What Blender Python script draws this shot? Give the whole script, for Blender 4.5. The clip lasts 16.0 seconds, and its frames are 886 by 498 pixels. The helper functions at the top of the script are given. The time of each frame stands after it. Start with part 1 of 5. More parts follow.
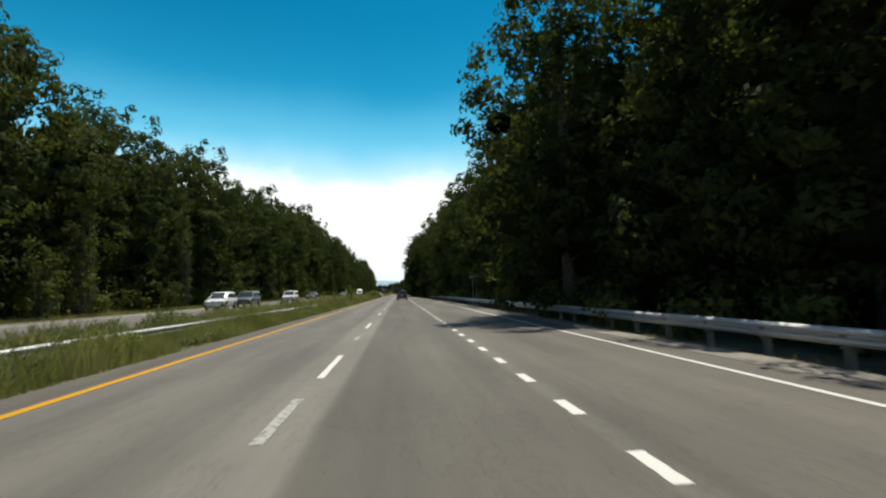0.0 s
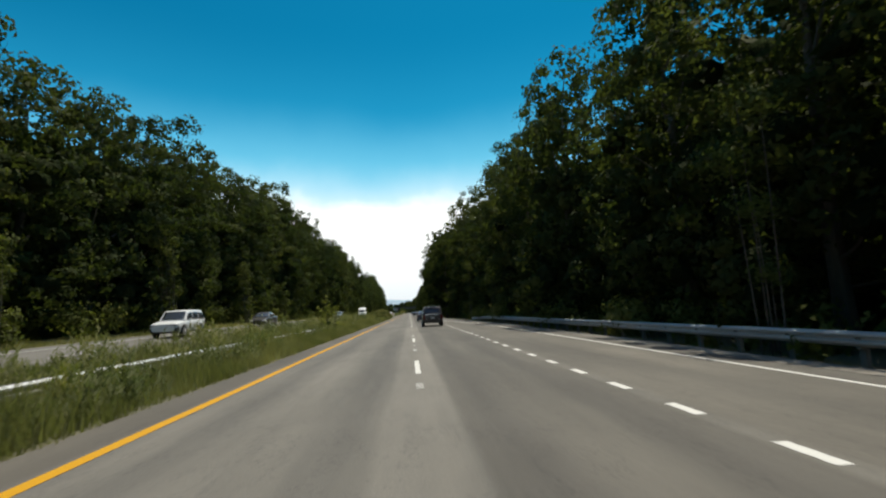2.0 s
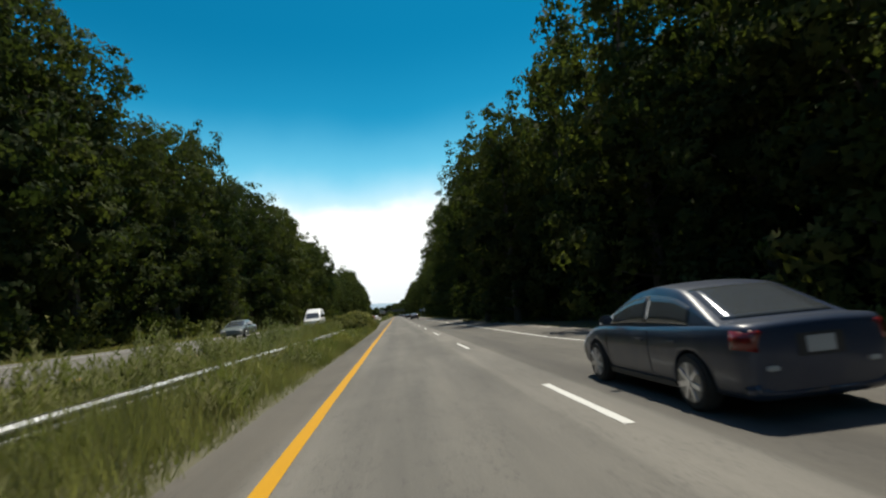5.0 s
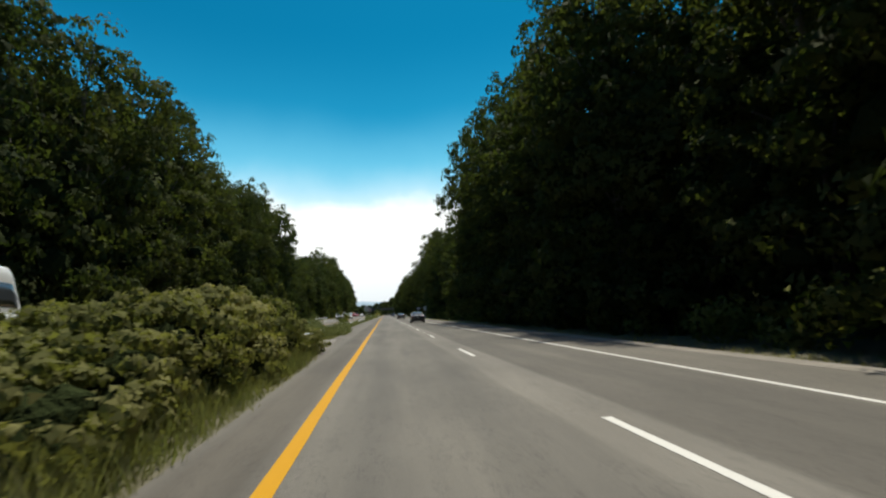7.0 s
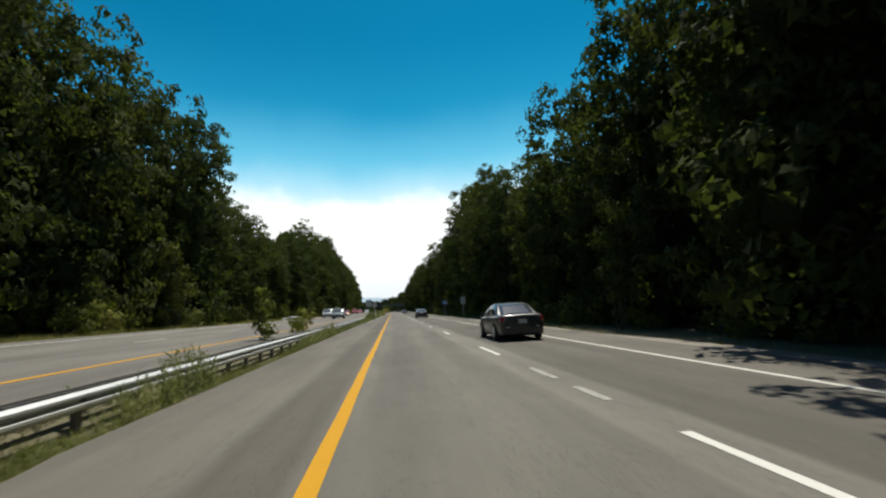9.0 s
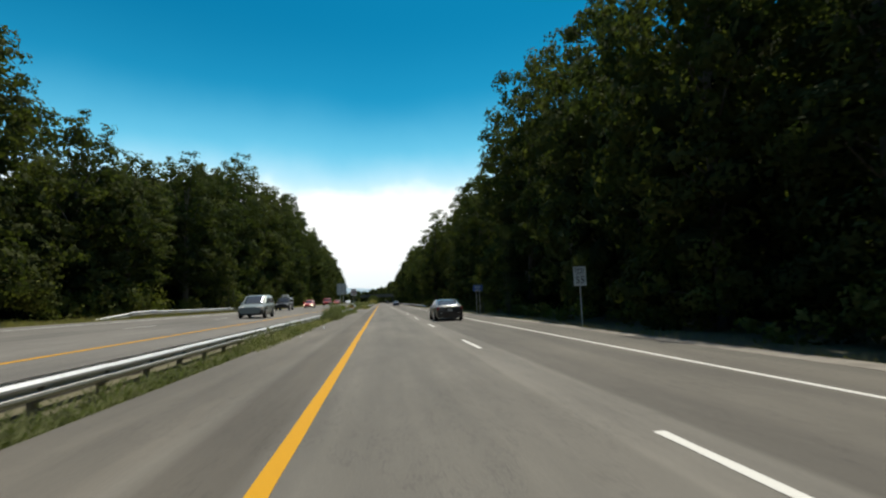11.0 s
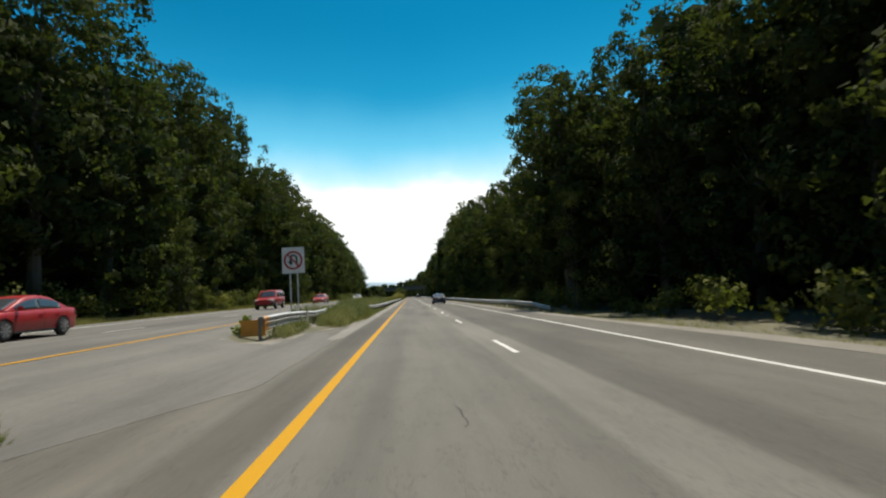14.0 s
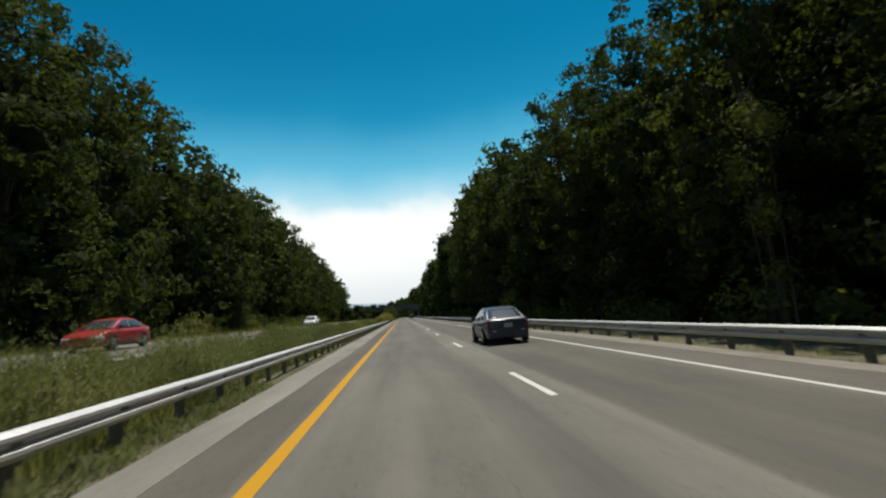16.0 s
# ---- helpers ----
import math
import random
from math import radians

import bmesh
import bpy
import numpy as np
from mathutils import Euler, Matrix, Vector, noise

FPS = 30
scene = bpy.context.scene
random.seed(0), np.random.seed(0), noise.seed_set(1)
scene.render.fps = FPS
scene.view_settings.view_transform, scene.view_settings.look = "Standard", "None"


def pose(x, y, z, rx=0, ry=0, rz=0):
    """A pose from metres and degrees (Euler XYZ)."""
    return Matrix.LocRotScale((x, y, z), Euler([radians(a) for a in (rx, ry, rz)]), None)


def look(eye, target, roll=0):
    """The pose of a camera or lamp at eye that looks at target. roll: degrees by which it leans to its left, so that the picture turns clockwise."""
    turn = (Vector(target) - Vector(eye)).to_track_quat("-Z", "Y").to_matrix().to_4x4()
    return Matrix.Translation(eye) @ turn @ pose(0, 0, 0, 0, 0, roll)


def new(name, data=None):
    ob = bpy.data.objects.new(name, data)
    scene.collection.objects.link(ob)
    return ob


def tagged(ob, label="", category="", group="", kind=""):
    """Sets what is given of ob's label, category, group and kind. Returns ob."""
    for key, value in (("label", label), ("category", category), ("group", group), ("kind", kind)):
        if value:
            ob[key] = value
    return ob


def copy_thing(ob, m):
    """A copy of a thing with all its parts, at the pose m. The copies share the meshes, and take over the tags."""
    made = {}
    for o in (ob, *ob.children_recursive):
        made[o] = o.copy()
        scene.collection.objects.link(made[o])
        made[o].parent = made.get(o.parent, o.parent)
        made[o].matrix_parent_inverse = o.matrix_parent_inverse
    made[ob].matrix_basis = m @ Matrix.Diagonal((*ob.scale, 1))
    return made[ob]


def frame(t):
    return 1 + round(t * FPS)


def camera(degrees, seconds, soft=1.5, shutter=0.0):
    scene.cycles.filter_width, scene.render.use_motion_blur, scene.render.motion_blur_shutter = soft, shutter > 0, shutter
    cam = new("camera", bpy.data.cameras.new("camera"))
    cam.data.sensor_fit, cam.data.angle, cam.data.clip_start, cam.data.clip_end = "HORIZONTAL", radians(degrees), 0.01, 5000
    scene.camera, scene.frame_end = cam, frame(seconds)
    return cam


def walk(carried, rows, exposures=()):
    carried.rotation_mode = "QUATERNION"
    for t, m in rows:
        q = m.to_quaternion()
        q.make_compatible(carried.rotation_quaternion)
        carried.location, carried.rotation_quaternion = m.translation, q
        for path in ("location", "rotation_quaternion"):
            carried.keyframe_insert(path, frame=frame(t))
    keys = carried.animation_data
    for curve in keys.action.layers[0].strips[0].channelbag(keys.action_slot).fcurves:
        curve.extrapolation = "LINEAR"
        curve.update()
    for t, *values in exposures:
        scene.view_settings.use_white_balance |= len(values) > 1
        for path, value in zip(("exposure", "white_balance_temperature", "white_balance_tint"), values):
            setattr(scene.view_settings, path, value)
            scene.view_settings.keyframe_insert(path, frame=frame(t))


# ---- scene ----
cam = camera(82.7, 16.0, soft=2.2, shutter=0.08)
EYE = 1.39
PATH = [
    # seconds, x, y, pitch, roll, yaw
    (0.0, 5.02, -0.28, 4.80, 1.98, -4.98),
    (0.5, 4.78, 11.03, 5.03, 3.05, -4.46),
    (1.0, 4.27, 22.54, 4.66, 1.92, -6.27),
    (1.5, 3.91, 34.19, 5.96, 2.99, -4.48),
    (2.0, 3.53, 45.65, 6.95, 2.91, -3.74),
    (2.5, 2.98, 56.82, 6.91, 3.07, -3.89),
    (3.0, 2.37, 67.82, 6.77, 4.65, -3.47),
    (3.5, 1.96, 78.73, 6.72, 4.80, -3.58),
    (6.0, 1.10, 137.61, 7.14, 5.59, -6.60),
    (6.5, 1.07, 150.76, 7.17, 4.38, -6.43),
    (7.0, 1.03, 164.00, 7.02, 3.16, -6.64),
    (7.5, 1.00, 176.94, 6.65, 3.32, -6.03),
    (8.0, 0.91, 189.40, 6.96, 2.26, -5.96),
    (8.5, 0.85, 201.65, 6.77, 3.57, -5.44),
    (9.0, 0.74, 213.77, 6.68, 3.13, -5.71),
    (11.5, 0.98, 274.06, 5.54, 2.14, -7.17),
    (12.0, 1.01, 286.73, 5.38, 3.77, -6.81),
    (12.5, 1.05, 299.59, 5.52, 2.91, -7.17),
    (13.0, 1.14, 312.76, 5.54, 3.40, -6.92),
    (13.5, 1.18, 325.78, 5.03, 4.39, -6.55),
    (14.0, 1.38, 338.66, 5.08, 3.45, -3.70),
    (14.5, 1.46, 351.76, 4.10, 3.36, -4.31),
    (15.0, 1.57, 364.91, 6.96, 4.59, -4.84),
    (15.5, 1.51, 377.90, 7.17, 5.21, -4.43),
    (16.0, 1.45, 390.86, 7.21, 5.02, -4.61),
]
walk(cam, [(t, pose(x, y, EYE, 90 + p, r, w)) for t, x, y, p, r, w in PATH],
     [(0.0, 0.42), (1.5, 0.35), (13.6, 0.35), (14.2, 0.54), (14.6, 0.62), (15.0, 0.16), (16.0, 0.14)])

# ---- world, sun ----
TO_SUN = Vector((0.15, 0.38, 0.90)).normalized()
world = bpy.data.worlds.new("sky")
scene.world = world
world.use_nodes = True
wn, wl = world.node_tree.nodes, world.node_tree.links
wn.clear()


def wnode(kind, **inputs):
    n = wn.new(kind)
    for k, v in inputs.items():
        n.inputs[k].default_value = v
    return n


def wmath(op, a, b):
    n = wn.new("ShaderNodeMath")
    n.operation = op
    for i, v in enumerate((a, b)):
        if isinstance(v, (int, float)):
            n.inputs[i].default_value = v
        else:
            wl.new(v, n.inputs[i])
    return n.outputs[0]


SKY_STRENGTH = 0.075
sky = wn.new("ShaderNodeTexSky")
sky.sky_type = "NISHITA"
sky.sun_disc = False
sky.sun_elevation = math.asin(TO_SUN.z)
sky.sun_rotation = math.atan2(TO_SUN.x, TO_SUN.y)
sky.air_density, sky.dust_density, sky.ozone_density = 1.0, 0.3, 3.0
coord = wn.new("ShaderNodeTexCoord")
split = wn.new("ShaderNodeSeparateXYZ")
wl.new(coord.outputs["Generated"], split.inputs[0])
cloud = wnode("ShaderNodeTexNoise", Scale=3.6, Detail=6.0, Roughness=0.5)
wl.new(coord.outputs["Generated"], cloud.inputs["Vector"])
puff = wmath("SUBTRACT", cloud.outputs[0], 0.5)


def layer(below, amount, a, b, colour):
    """Lays a colour over the sky that thins out between two heights, with a cloudy border."""
    ramp = wn.new("ShaderNodeValToRGB")
    wl.new(wmath("ADD", split.outputs[2], wmath("MULTIPLY", puff, amount)), ramp.inputs[0])
    ramp.color_ramp.interpolation = "EASE"
    ramp.color_ramp.elements[0].position, ramp.color_ramp.elements[1].position = a, b
    ramp.color_ramp.elements[0].color, ramp.color_ramp.elements[1].color = (1, 1, 1, 1), (0, 0, 0, 1)
    mixed = wn.new("ShaderNodeMixRGB")
    wl.new(ramp.outputs[0], mixed.inputs[0])
    wl.new(below, mixed.inputs[1])
    if isinstance(colour, tuple):
        mixed.inputs[2].default_value = (*colour, 1)
    else:
        wl.new(colour, mixed.inputs[2])
    return mixed.outputs[0]


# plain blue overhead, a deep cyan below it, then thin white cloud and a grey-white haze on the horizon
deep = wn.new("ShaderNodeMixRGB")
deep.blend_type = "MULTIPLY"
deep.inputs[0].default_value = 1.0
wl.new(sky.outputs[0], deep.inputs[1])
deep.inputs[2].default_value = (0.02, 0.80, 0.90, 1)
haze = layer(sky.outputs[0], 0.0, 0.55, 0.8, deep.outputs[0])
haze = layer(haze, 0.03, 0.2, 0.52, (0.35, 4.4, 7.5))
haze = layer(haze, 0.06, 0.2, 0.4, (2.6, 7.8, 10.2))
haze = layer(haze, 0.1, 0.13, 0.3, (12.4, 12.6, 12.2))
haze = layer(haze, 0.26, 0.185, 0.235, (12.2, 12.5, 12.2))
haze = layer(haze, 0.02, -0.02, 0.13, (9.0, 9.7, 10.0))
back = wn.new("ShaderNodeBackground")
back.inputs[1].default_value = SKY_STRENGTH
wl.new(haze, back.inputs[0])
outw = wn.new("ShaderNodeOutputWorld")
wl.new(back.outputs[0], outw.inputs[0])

sun = new("sun", bpy.data.lights.new("sun", "SUN"))
sun.data.energy, sun.data.angle, sun.data.color = 4.2, radians(0.5), (1.0, 0.95, 0.82)
sun.matrix_world = look((0, 0, 60), Vector((0, 0, 60)) - TO_SUN)


# ---- materials ----
def material(name, base=(0.5, 0.5, 0.5), rough=0.6, metal=0.0, spec=0.5, coat=0.0):
    m = bpy.data.materials.new(name)
    m.use_nodes = True
    b = m.node_tree.nodes["Principled BSDF"]
    b.inputs["Base Color"].default_value = (*base, 1)
    b.inputs["Roughness"].default_value = rough
    b.inputs["Metallic"].default_value = metal
    b.inputs["Specular IOR Level"].default_value = spec
    b.inputs["Coat Weight"].default_value = coat
    return m


class Net:
    """Small helper to wire nodes of one material."""

    def __init__(self, m):
        self.t = m.node_tree
        self.b = self.t.nodes["Principled BSDF"]
        self.c = self.t.nodes.new("ShaderNodeTexCoord")

    def add(self, kind, **inputs):
        n = self.t.nodes.new(kind)
        for k, v in inputs.items():
            self.put(n.inputs[k.replace("_", " ")], v)
        return n

    def put(self, socket, v):
        if isinstance(v, bpy.types.NodeSocket):
            self.t.links.new(v, socket)
        else:
            socket.default_value = v

    def noise(self, scale, detail=4.0, rough=0.6, stretch=None):
        v = self.c.outputs["Object"]
        if stretch:
            mp = self.add("ShaderNodeMapping", Vector=v)
            mp.inputs["Scale"].default_value = stretch
            v = mp.outputs[0]
        return self.add("ShaderNodeTexNoise", Vector=v, Scale=scale, Detail=detail, Roughness=rough).outputs[0]

    def ramp(self, fac, a, b, c0=(0, 0, 0, 1), c1=(1, 1, 1, 1)):
        r = self.add("ShaderNodeValToRGB", Fac=fac)
        r.color_ramp.elements[0].position, r.color_ramp.elements[1].position = a, b
        r.color_ramp.elements[0].color, r.color_ramp.elements[1].color = c0, c1
        return r.outputs[0]

    def mix(self, fac, a, b, mode="MIX"):
        n = self.t.nodes.new("ShaderNodeMixRGB")
        n.blend_type = mode
        for i, v in enumerate((fac, a, b)):
            self.put(n.inputs[i], v)
        return n.outputs[0]

    def bump(self, height, strength=0.3, distance=0.01):
        n = self.add("ShaderNodeBump", Height=height, Strength=strength, Distance=distance)
        self.t.links.new(n.outputs[0], self.b.inputs["Normal"])

    def base(self, v):
        self.put(self.b.inputs["Base Color"], v)

    def band(self, x, a, b, soft):
        """1 where a < x < b, with soft borders."""
        lo = self.add("ShaderNodeMapRange", Value=x, From_Min=a - soft, From_Max=a + soft).outputs[0]
        hi = self.add("ShaderNodeMapRange", Value=x, From_Min=b - soft, From_Max=b + soft).outputs[0]
        n = self.add("ShaderNodeMath")
        n.operation = "SUBTRACT"
        self.put(n.inputs[0], lo)
        self.put(n.inputs[1], hi)
        return n.outputs[0]


def asphalt(name, base, strips=()):
    m = material(name, base, 0.85, spec=0.3)
    n = Net(m)
    grain = n.noise(60, 3, 0.7)
    patch = n.noise(0.9, 5, 0.6, (1.0, 0.06, 1.0))
    col = n.mix(n.ramp(grain, 0.3, 0.75), (*[c * 0.72 for c in base], 1), (*[c * 1.25 for c in base], 1))
    col = n.mix(0.6, col, n.ramp(patch, 0.3, 0.7, (0.55, 0.55, 0.56, 1), (1.3, 1.28, 1.24, 1)), "MULTIPLY")
    stain = n.noise(0.33, 6, 0.62, (1.0, 0.4, 1.0))
    col = n.mix(0.5, col, n.ramp(stain, 0.36, 0.62, (0.68, 0.67, 0.67, 1), (1.12, 1.11, 1.1, 1)), "MULTIPLY")
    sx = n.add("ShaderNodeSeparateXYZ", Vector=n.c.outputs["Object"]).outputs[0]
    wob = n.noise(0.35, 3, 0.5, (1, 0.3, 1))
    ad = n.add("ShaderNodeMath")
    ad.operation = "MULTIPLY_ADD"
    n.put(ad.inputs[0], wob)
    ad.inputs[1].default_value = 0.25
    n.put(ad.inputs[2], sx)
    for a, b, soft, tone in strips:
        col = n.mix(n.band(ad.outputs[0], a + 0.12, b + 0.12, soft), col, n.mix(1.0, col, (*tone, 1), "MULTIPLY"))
    seam = n.noise(0.5, 6, 0.8, (1.0, 0.35, 1.0))
    col = n.mix(n.band(seam, 0.497, 0.503, 0.004), col, n.mix(1.0, col, (0.7, 0.7, 0.72, 1), "MULTIPLY"))
    n.base(col)
    n.bump(grain, 0.5, 0.006)
    return m


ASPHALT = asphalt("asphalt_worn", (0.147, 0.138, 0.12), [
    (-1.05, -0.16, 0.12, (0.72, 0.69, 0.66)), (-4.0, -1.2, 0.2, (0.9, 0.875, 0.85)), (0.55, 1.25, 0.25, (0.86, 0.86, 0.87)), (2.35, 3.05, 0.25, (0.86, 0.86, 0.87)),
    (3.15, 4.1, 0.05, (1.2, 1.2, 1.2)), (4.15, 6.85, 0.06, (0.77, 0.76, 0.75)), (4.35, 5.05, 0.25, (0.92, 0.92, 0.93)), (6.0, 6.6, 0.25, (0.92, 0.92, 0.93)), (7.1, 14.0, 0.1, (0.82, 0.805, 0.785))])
ASPHALT_FAR = asphalt("asphalt_pale", (0.15, 0.142, 0.128), [(-10.4, -10.0, 0.1, (0.85, 0.85, 0.85))])


def paint(name, base, worn, amount):
    m = material(name, base, 0.75, spec=0.15)
    n = Net(m)
    chip = n.noise(9, 5, 0.75)
    fine = n.noise(70, 2, 0.6)
    col = n.mix(n.ramp(fine, 0.3, 0.8), (*base, 1), (*[c * 0.8 for c in base], 1))
    n.base(n.mix(n.ramp(chip, amount, amount + 0.08, (0, 0, 0, 1), (1, 1, 1, 1)), col, (*worn, 1)))
    n.bump(fine, 0.3, 0.003)
    return m


WHITE_LINE = paint("white_road_paint", (0.62, 0.61, 0.57), (0.2, 0.19, 0.17), 0.66)
GHOST_LINE = paint("worn_white_paint", (0.38, 0.37, 0.345), (0.15, 0.14, 0.125), 0.5)
YELLOW_LINE = paint("yellow_road_paint", (0.53, 0.27, 0.010), (0.3, 0.2, 0.08), 0.68)


def mottled(name, a, b, scale, rough=0.9, fine=40.0, bump=0.5, dist=0.01, stretch=None, metal=0.0):
    m = material(name, a, rough, metal)
    n = Net(m)
    big = n.noise(scale, 5, 0.65, stretch)
    small = n.noise(fine, 4, 0.65, stretch)
    col = n.mix(n.ramp(big, 0.32, 0.68), (*a, 1), (*b, 1))
    col = n.mix(0.5, col, n.ramp(small, 0.25, 0.8, (0.6, 0.6, 0.6, 1), (1.3, 1.3, 1.3, 1)), "MULTIPLY")
    n.base(col)
    n.bump(small, bump, dist)
    return m


SOIL = mottled("grass_and_soil", (0.085, 0.082, 0.04), (0.13, 0.115, 0.07), 0.5, fine=9.0, dist=0.05)
GRAVEL = mottled("gravel_shoulder", (0.15, 0.135, 0.11), (0.25, 0.225, 0.19), 0.8, fine=45.0, dist=0.02)
CONCRETE = mottled("pale_concrete", (0.165, 0.15, 0.128), (0.25, 0.23, 0.2), 0.7, fine=30.0, stretch=(1, 0.25, 1))
BRIDGE = mottled("bridge_concrete", (0.05, 0.05, 0.048), (0.09, 0.088, 0.083), 0.3, fine=6.0)
BARK = mottled("bark", (0.07, 0.055, 0.04), (0.13, 0.11, 0.085), 1.5, fine=14.0, dist=0.03, stretch=(1, 1, 0.2))
STEEL = mottled("galvanised_steel", (0.5, 0.5, 0.49), (0.62, 0.62, 0.61), 1.2, rough=0.5, fine=30.0, bump=0.1, dist=0.002, metal=0.45)
POST = mottled("weathered_post", (0.16, 0.145, 0.125), (0.24, 0.22, 0.19), 3.0, fine=24.0, stretch=(1, 1, 0.15))
# Distance haze is mixed into the hill colour as pale blue-grey.
HILL = mottled("haze_tinted_hill", (0.25, 0.33, 0.40), (0.29, 0.37, 0.43), 0.004, fine=0.03, bump=0.0)
ALUMINIUM = mottled("sign_back_aluminium", (0.36, 0.37, 0.37), (0.45, 0.46, 0.46), 1.5, rough=0.5, fine=18.0, bump=0.05, dist=0.001, metal=0.5)
ORANGE = mottled("orange_marker", (0.7, 0.3, 0.03), (0.6, 0.24, 0.03), 4.0, rough=0.5)
SIGN_WHITE = mottled("sign_white", (0.74, 0.74, 0.72), (0.66, 0.66, 0.65), 2.0, rough=0.4, bump=0.02)
SIGN_RED = mottled("sign_red", (0.42, 0.03, 0.03), (0.36, 0.03, 0.035), 3.0, rough=0.4, bump=0.02)
SIGN_BLACK = mottled("sign_black", (0.02, 0.02, 0.02), (0.03, 0.03, 0.03), 3.0, rough=0.45, bump=0.02)
SIGN_BLUE = mottled("sign_blue", (0.03, 0.11, 0.42), (0.03, 0.09, 0.34), 2.0, rough=0.4, bump=0.02)


def foliage(name, dark, mid, light, glow=0.3, tint=(1.3, 1.5, 0.6)):
    """Leaves: colour differs leaf by leaf and in drifts, with some light passing through."""
    m = material(name, mid, 0.85, spec=0.06)
    n = Net(m)
    isl = n.add("ShaderNodeNewGeometry").outputs["Random Per Island"]
    who = n.add("ShaderNodeObjectInfo").outputs["Random"]
    drift = n.noise(0.33, 3, 0.55)
    col = n.mix(n.ramp(isl, 0.0, 1.0), (*dark, 1), (*mid, 1))
    col = n.mix(n.ramp(drift, 0.42, 0.72, (0, 0, 0, 1), (0.8, 0.8, 0.8, 1)), col, (*light, 1))
    col = n.mix(0.55, col, n.ramp(who, 0.0, 1.0, (0.62, 0.7, 0.66, 1), (1.35, 1.2, 0.95, 1)), "MULTIPLY")
    n.base(col)
    tr = n.add("ShaderNodeBsdfTranslucent", Color=n.mix(1.0, col, (*tint, 1), "MULTIPLY"))
    mx = n.add("ShaderNodeMixShader", Fac=glow)
    n.t.links.new(n.b.outputs[0], mx.inputs[1])
    n.t.links.new(tr.outputs[0], mx.inputs[2])
    n.t.links.new(mx.outputs[0], n.t.nodes["Material Output"].inputs[0])
    return m


LEAF = foliage("oak_leaves", (0.033, 0.043, 0.0165), (0.047, 0.059, 0.0225), (0.095, 0.102, 0.04), 0.38)
LEAF_LIGHT = foliage("bright_leaves", (0.07, 0.10, 0.02), (0.13, 0.17, 0.035), (0.22, 0.25, 0.06), 0.35)
SAPLING = foliage("sapling_leaves", (0.10, 0.115, 0.028), (0.17, 0.18, 0.05), (0.26, 0.25, 0.09), 0.35)
# Olive leaves with sunlight put into the colour, lighter than the oak leaves.
LEAF_LIT = foliage("sunlit_toned_leaves", (0.05, 0.06, 0.02), (0.085, 0.096, 0.034), (0.15, 0.155, 0.06), 0.34)
SHRUB = foliage("shrub_leaves", (0.065, 0.08, 0.024), (0.125, 0.14, 0.045), (0.21, 0.2, 0.08), 0.32)
GRASS = foliage("tall_grass", (0.132, 0.136, 0.06), (0.2, 0.198, 0.092), (0.36, 0.32, 0.18), 0.38, (1.28, 1.4, 0.68))
BUSH = foliage("bush_leaves", (0.105, 0.108, 0.038), (0.195, 0.19, 0.07), (0.31, 0.275, 0.115), 0.35, (1.3, 1.4, 0.68))
WEED = foliage("weeds", (0.062, 0.073, 0.034), (0.104, 0.118, 0.056), (0.17, 0.172, 0.09), 0.35, (1.2, 1.4, 0.72))
# Near-black green: shade among the leaves, put into the colour of solid lobes.
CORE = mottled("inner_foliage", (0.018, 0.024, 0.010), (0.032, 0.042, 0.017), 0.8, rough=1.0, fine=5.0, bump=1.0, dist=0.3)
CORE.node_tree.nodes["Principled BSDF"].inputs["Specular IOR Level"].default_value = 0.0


# ---- mesh helpers ----
def obj(name, verts, faces, mat, parent=None, smooth=False):
    me = bpy.data.meshes.new(name)
    me.from_pydata([tuple(v) for v in verts], [], [tuple(f) for f in faces])
    me.update()
    if mat:
        me.materials.append(mat)
    if smooth:
        me.polygons.foreach_set("use_smooth", [True] * len(me.polygons))
    o = new(name, me)
    if parent:
        o.parent = parent
    return o


def arrays(name, verts, quads, mat, parent=None, normals=None):
    """A mesh from numpy arrays; quads: n x 3 or n x 4; normals round off the masses of leaves."""
    me = bpy.data.meshes.new(name)
    k = quads.shape[1]
    me.vertices.add(len(verts))
    me.vertices.foreach_set("co", np.ascontiguousarray(verts, dtype=np.float32).ravel())
    me.loops.add(quads.size)
    me.loops.foreach_set("vertex_index", np.ascontiguousarray(quads, dtype=np.int32).ravel())
    me.polygons.add(len(quads))
    me.polygons.foreach_set("loop_start", np.arange(len(quads), dtype=np.int32) * k)
    me.update(calc_edges=True)
    if normals is not None:
        me.polygons.foreach_set("use_smooth", np.ones(len(quads), dtype=bool))
        me.normals_split_custom_set_from_vertices(normals.tolist())
    me.materials.append(mat)
    o = new(name, me)
    if parent:
        o.parent = parent
    return o


def part(name, bm, mat, parent=None, label=""):
    """A bmesh as one mesh object under a thing or a part."""
    me = bpy.data.meshes.new(name)
    bm.to_mesh(me)
    bm.free()
    me.materials.append(mat)
    o = new(name, me)
    if parent:
        o.parent = parent
    if label:
        tagged(o, label)
    return o


def twin(ob, x=0, y=0, z=0, parent=None, m=None):
    """Another object on the same mesh."""
    o = ob.copy()
    scene.collection.objects.link(o)
    o.parent = parent or ob.parent
    o.matrix_basis = m if m else Matrix.Translation((x, y, z))
    return o


def box(sx, sy, sz, at=(0, 0, 0), bevel=0.0):
    bm = bmesh.new()
    bmesh.ops.create_cube(bm, size=1)
    bmesh.ops.scale(bm, vec=(sx, sy, sz), verts=bm.verts)
    if bevel:
        bmesh.ops.bevel(bm, geom=bm.edges[:], offset=bevel, segments=2, affect="EDGES")
    bmesh.ops.translate(bm, vec=at, verts=bm.verts)
    return bm


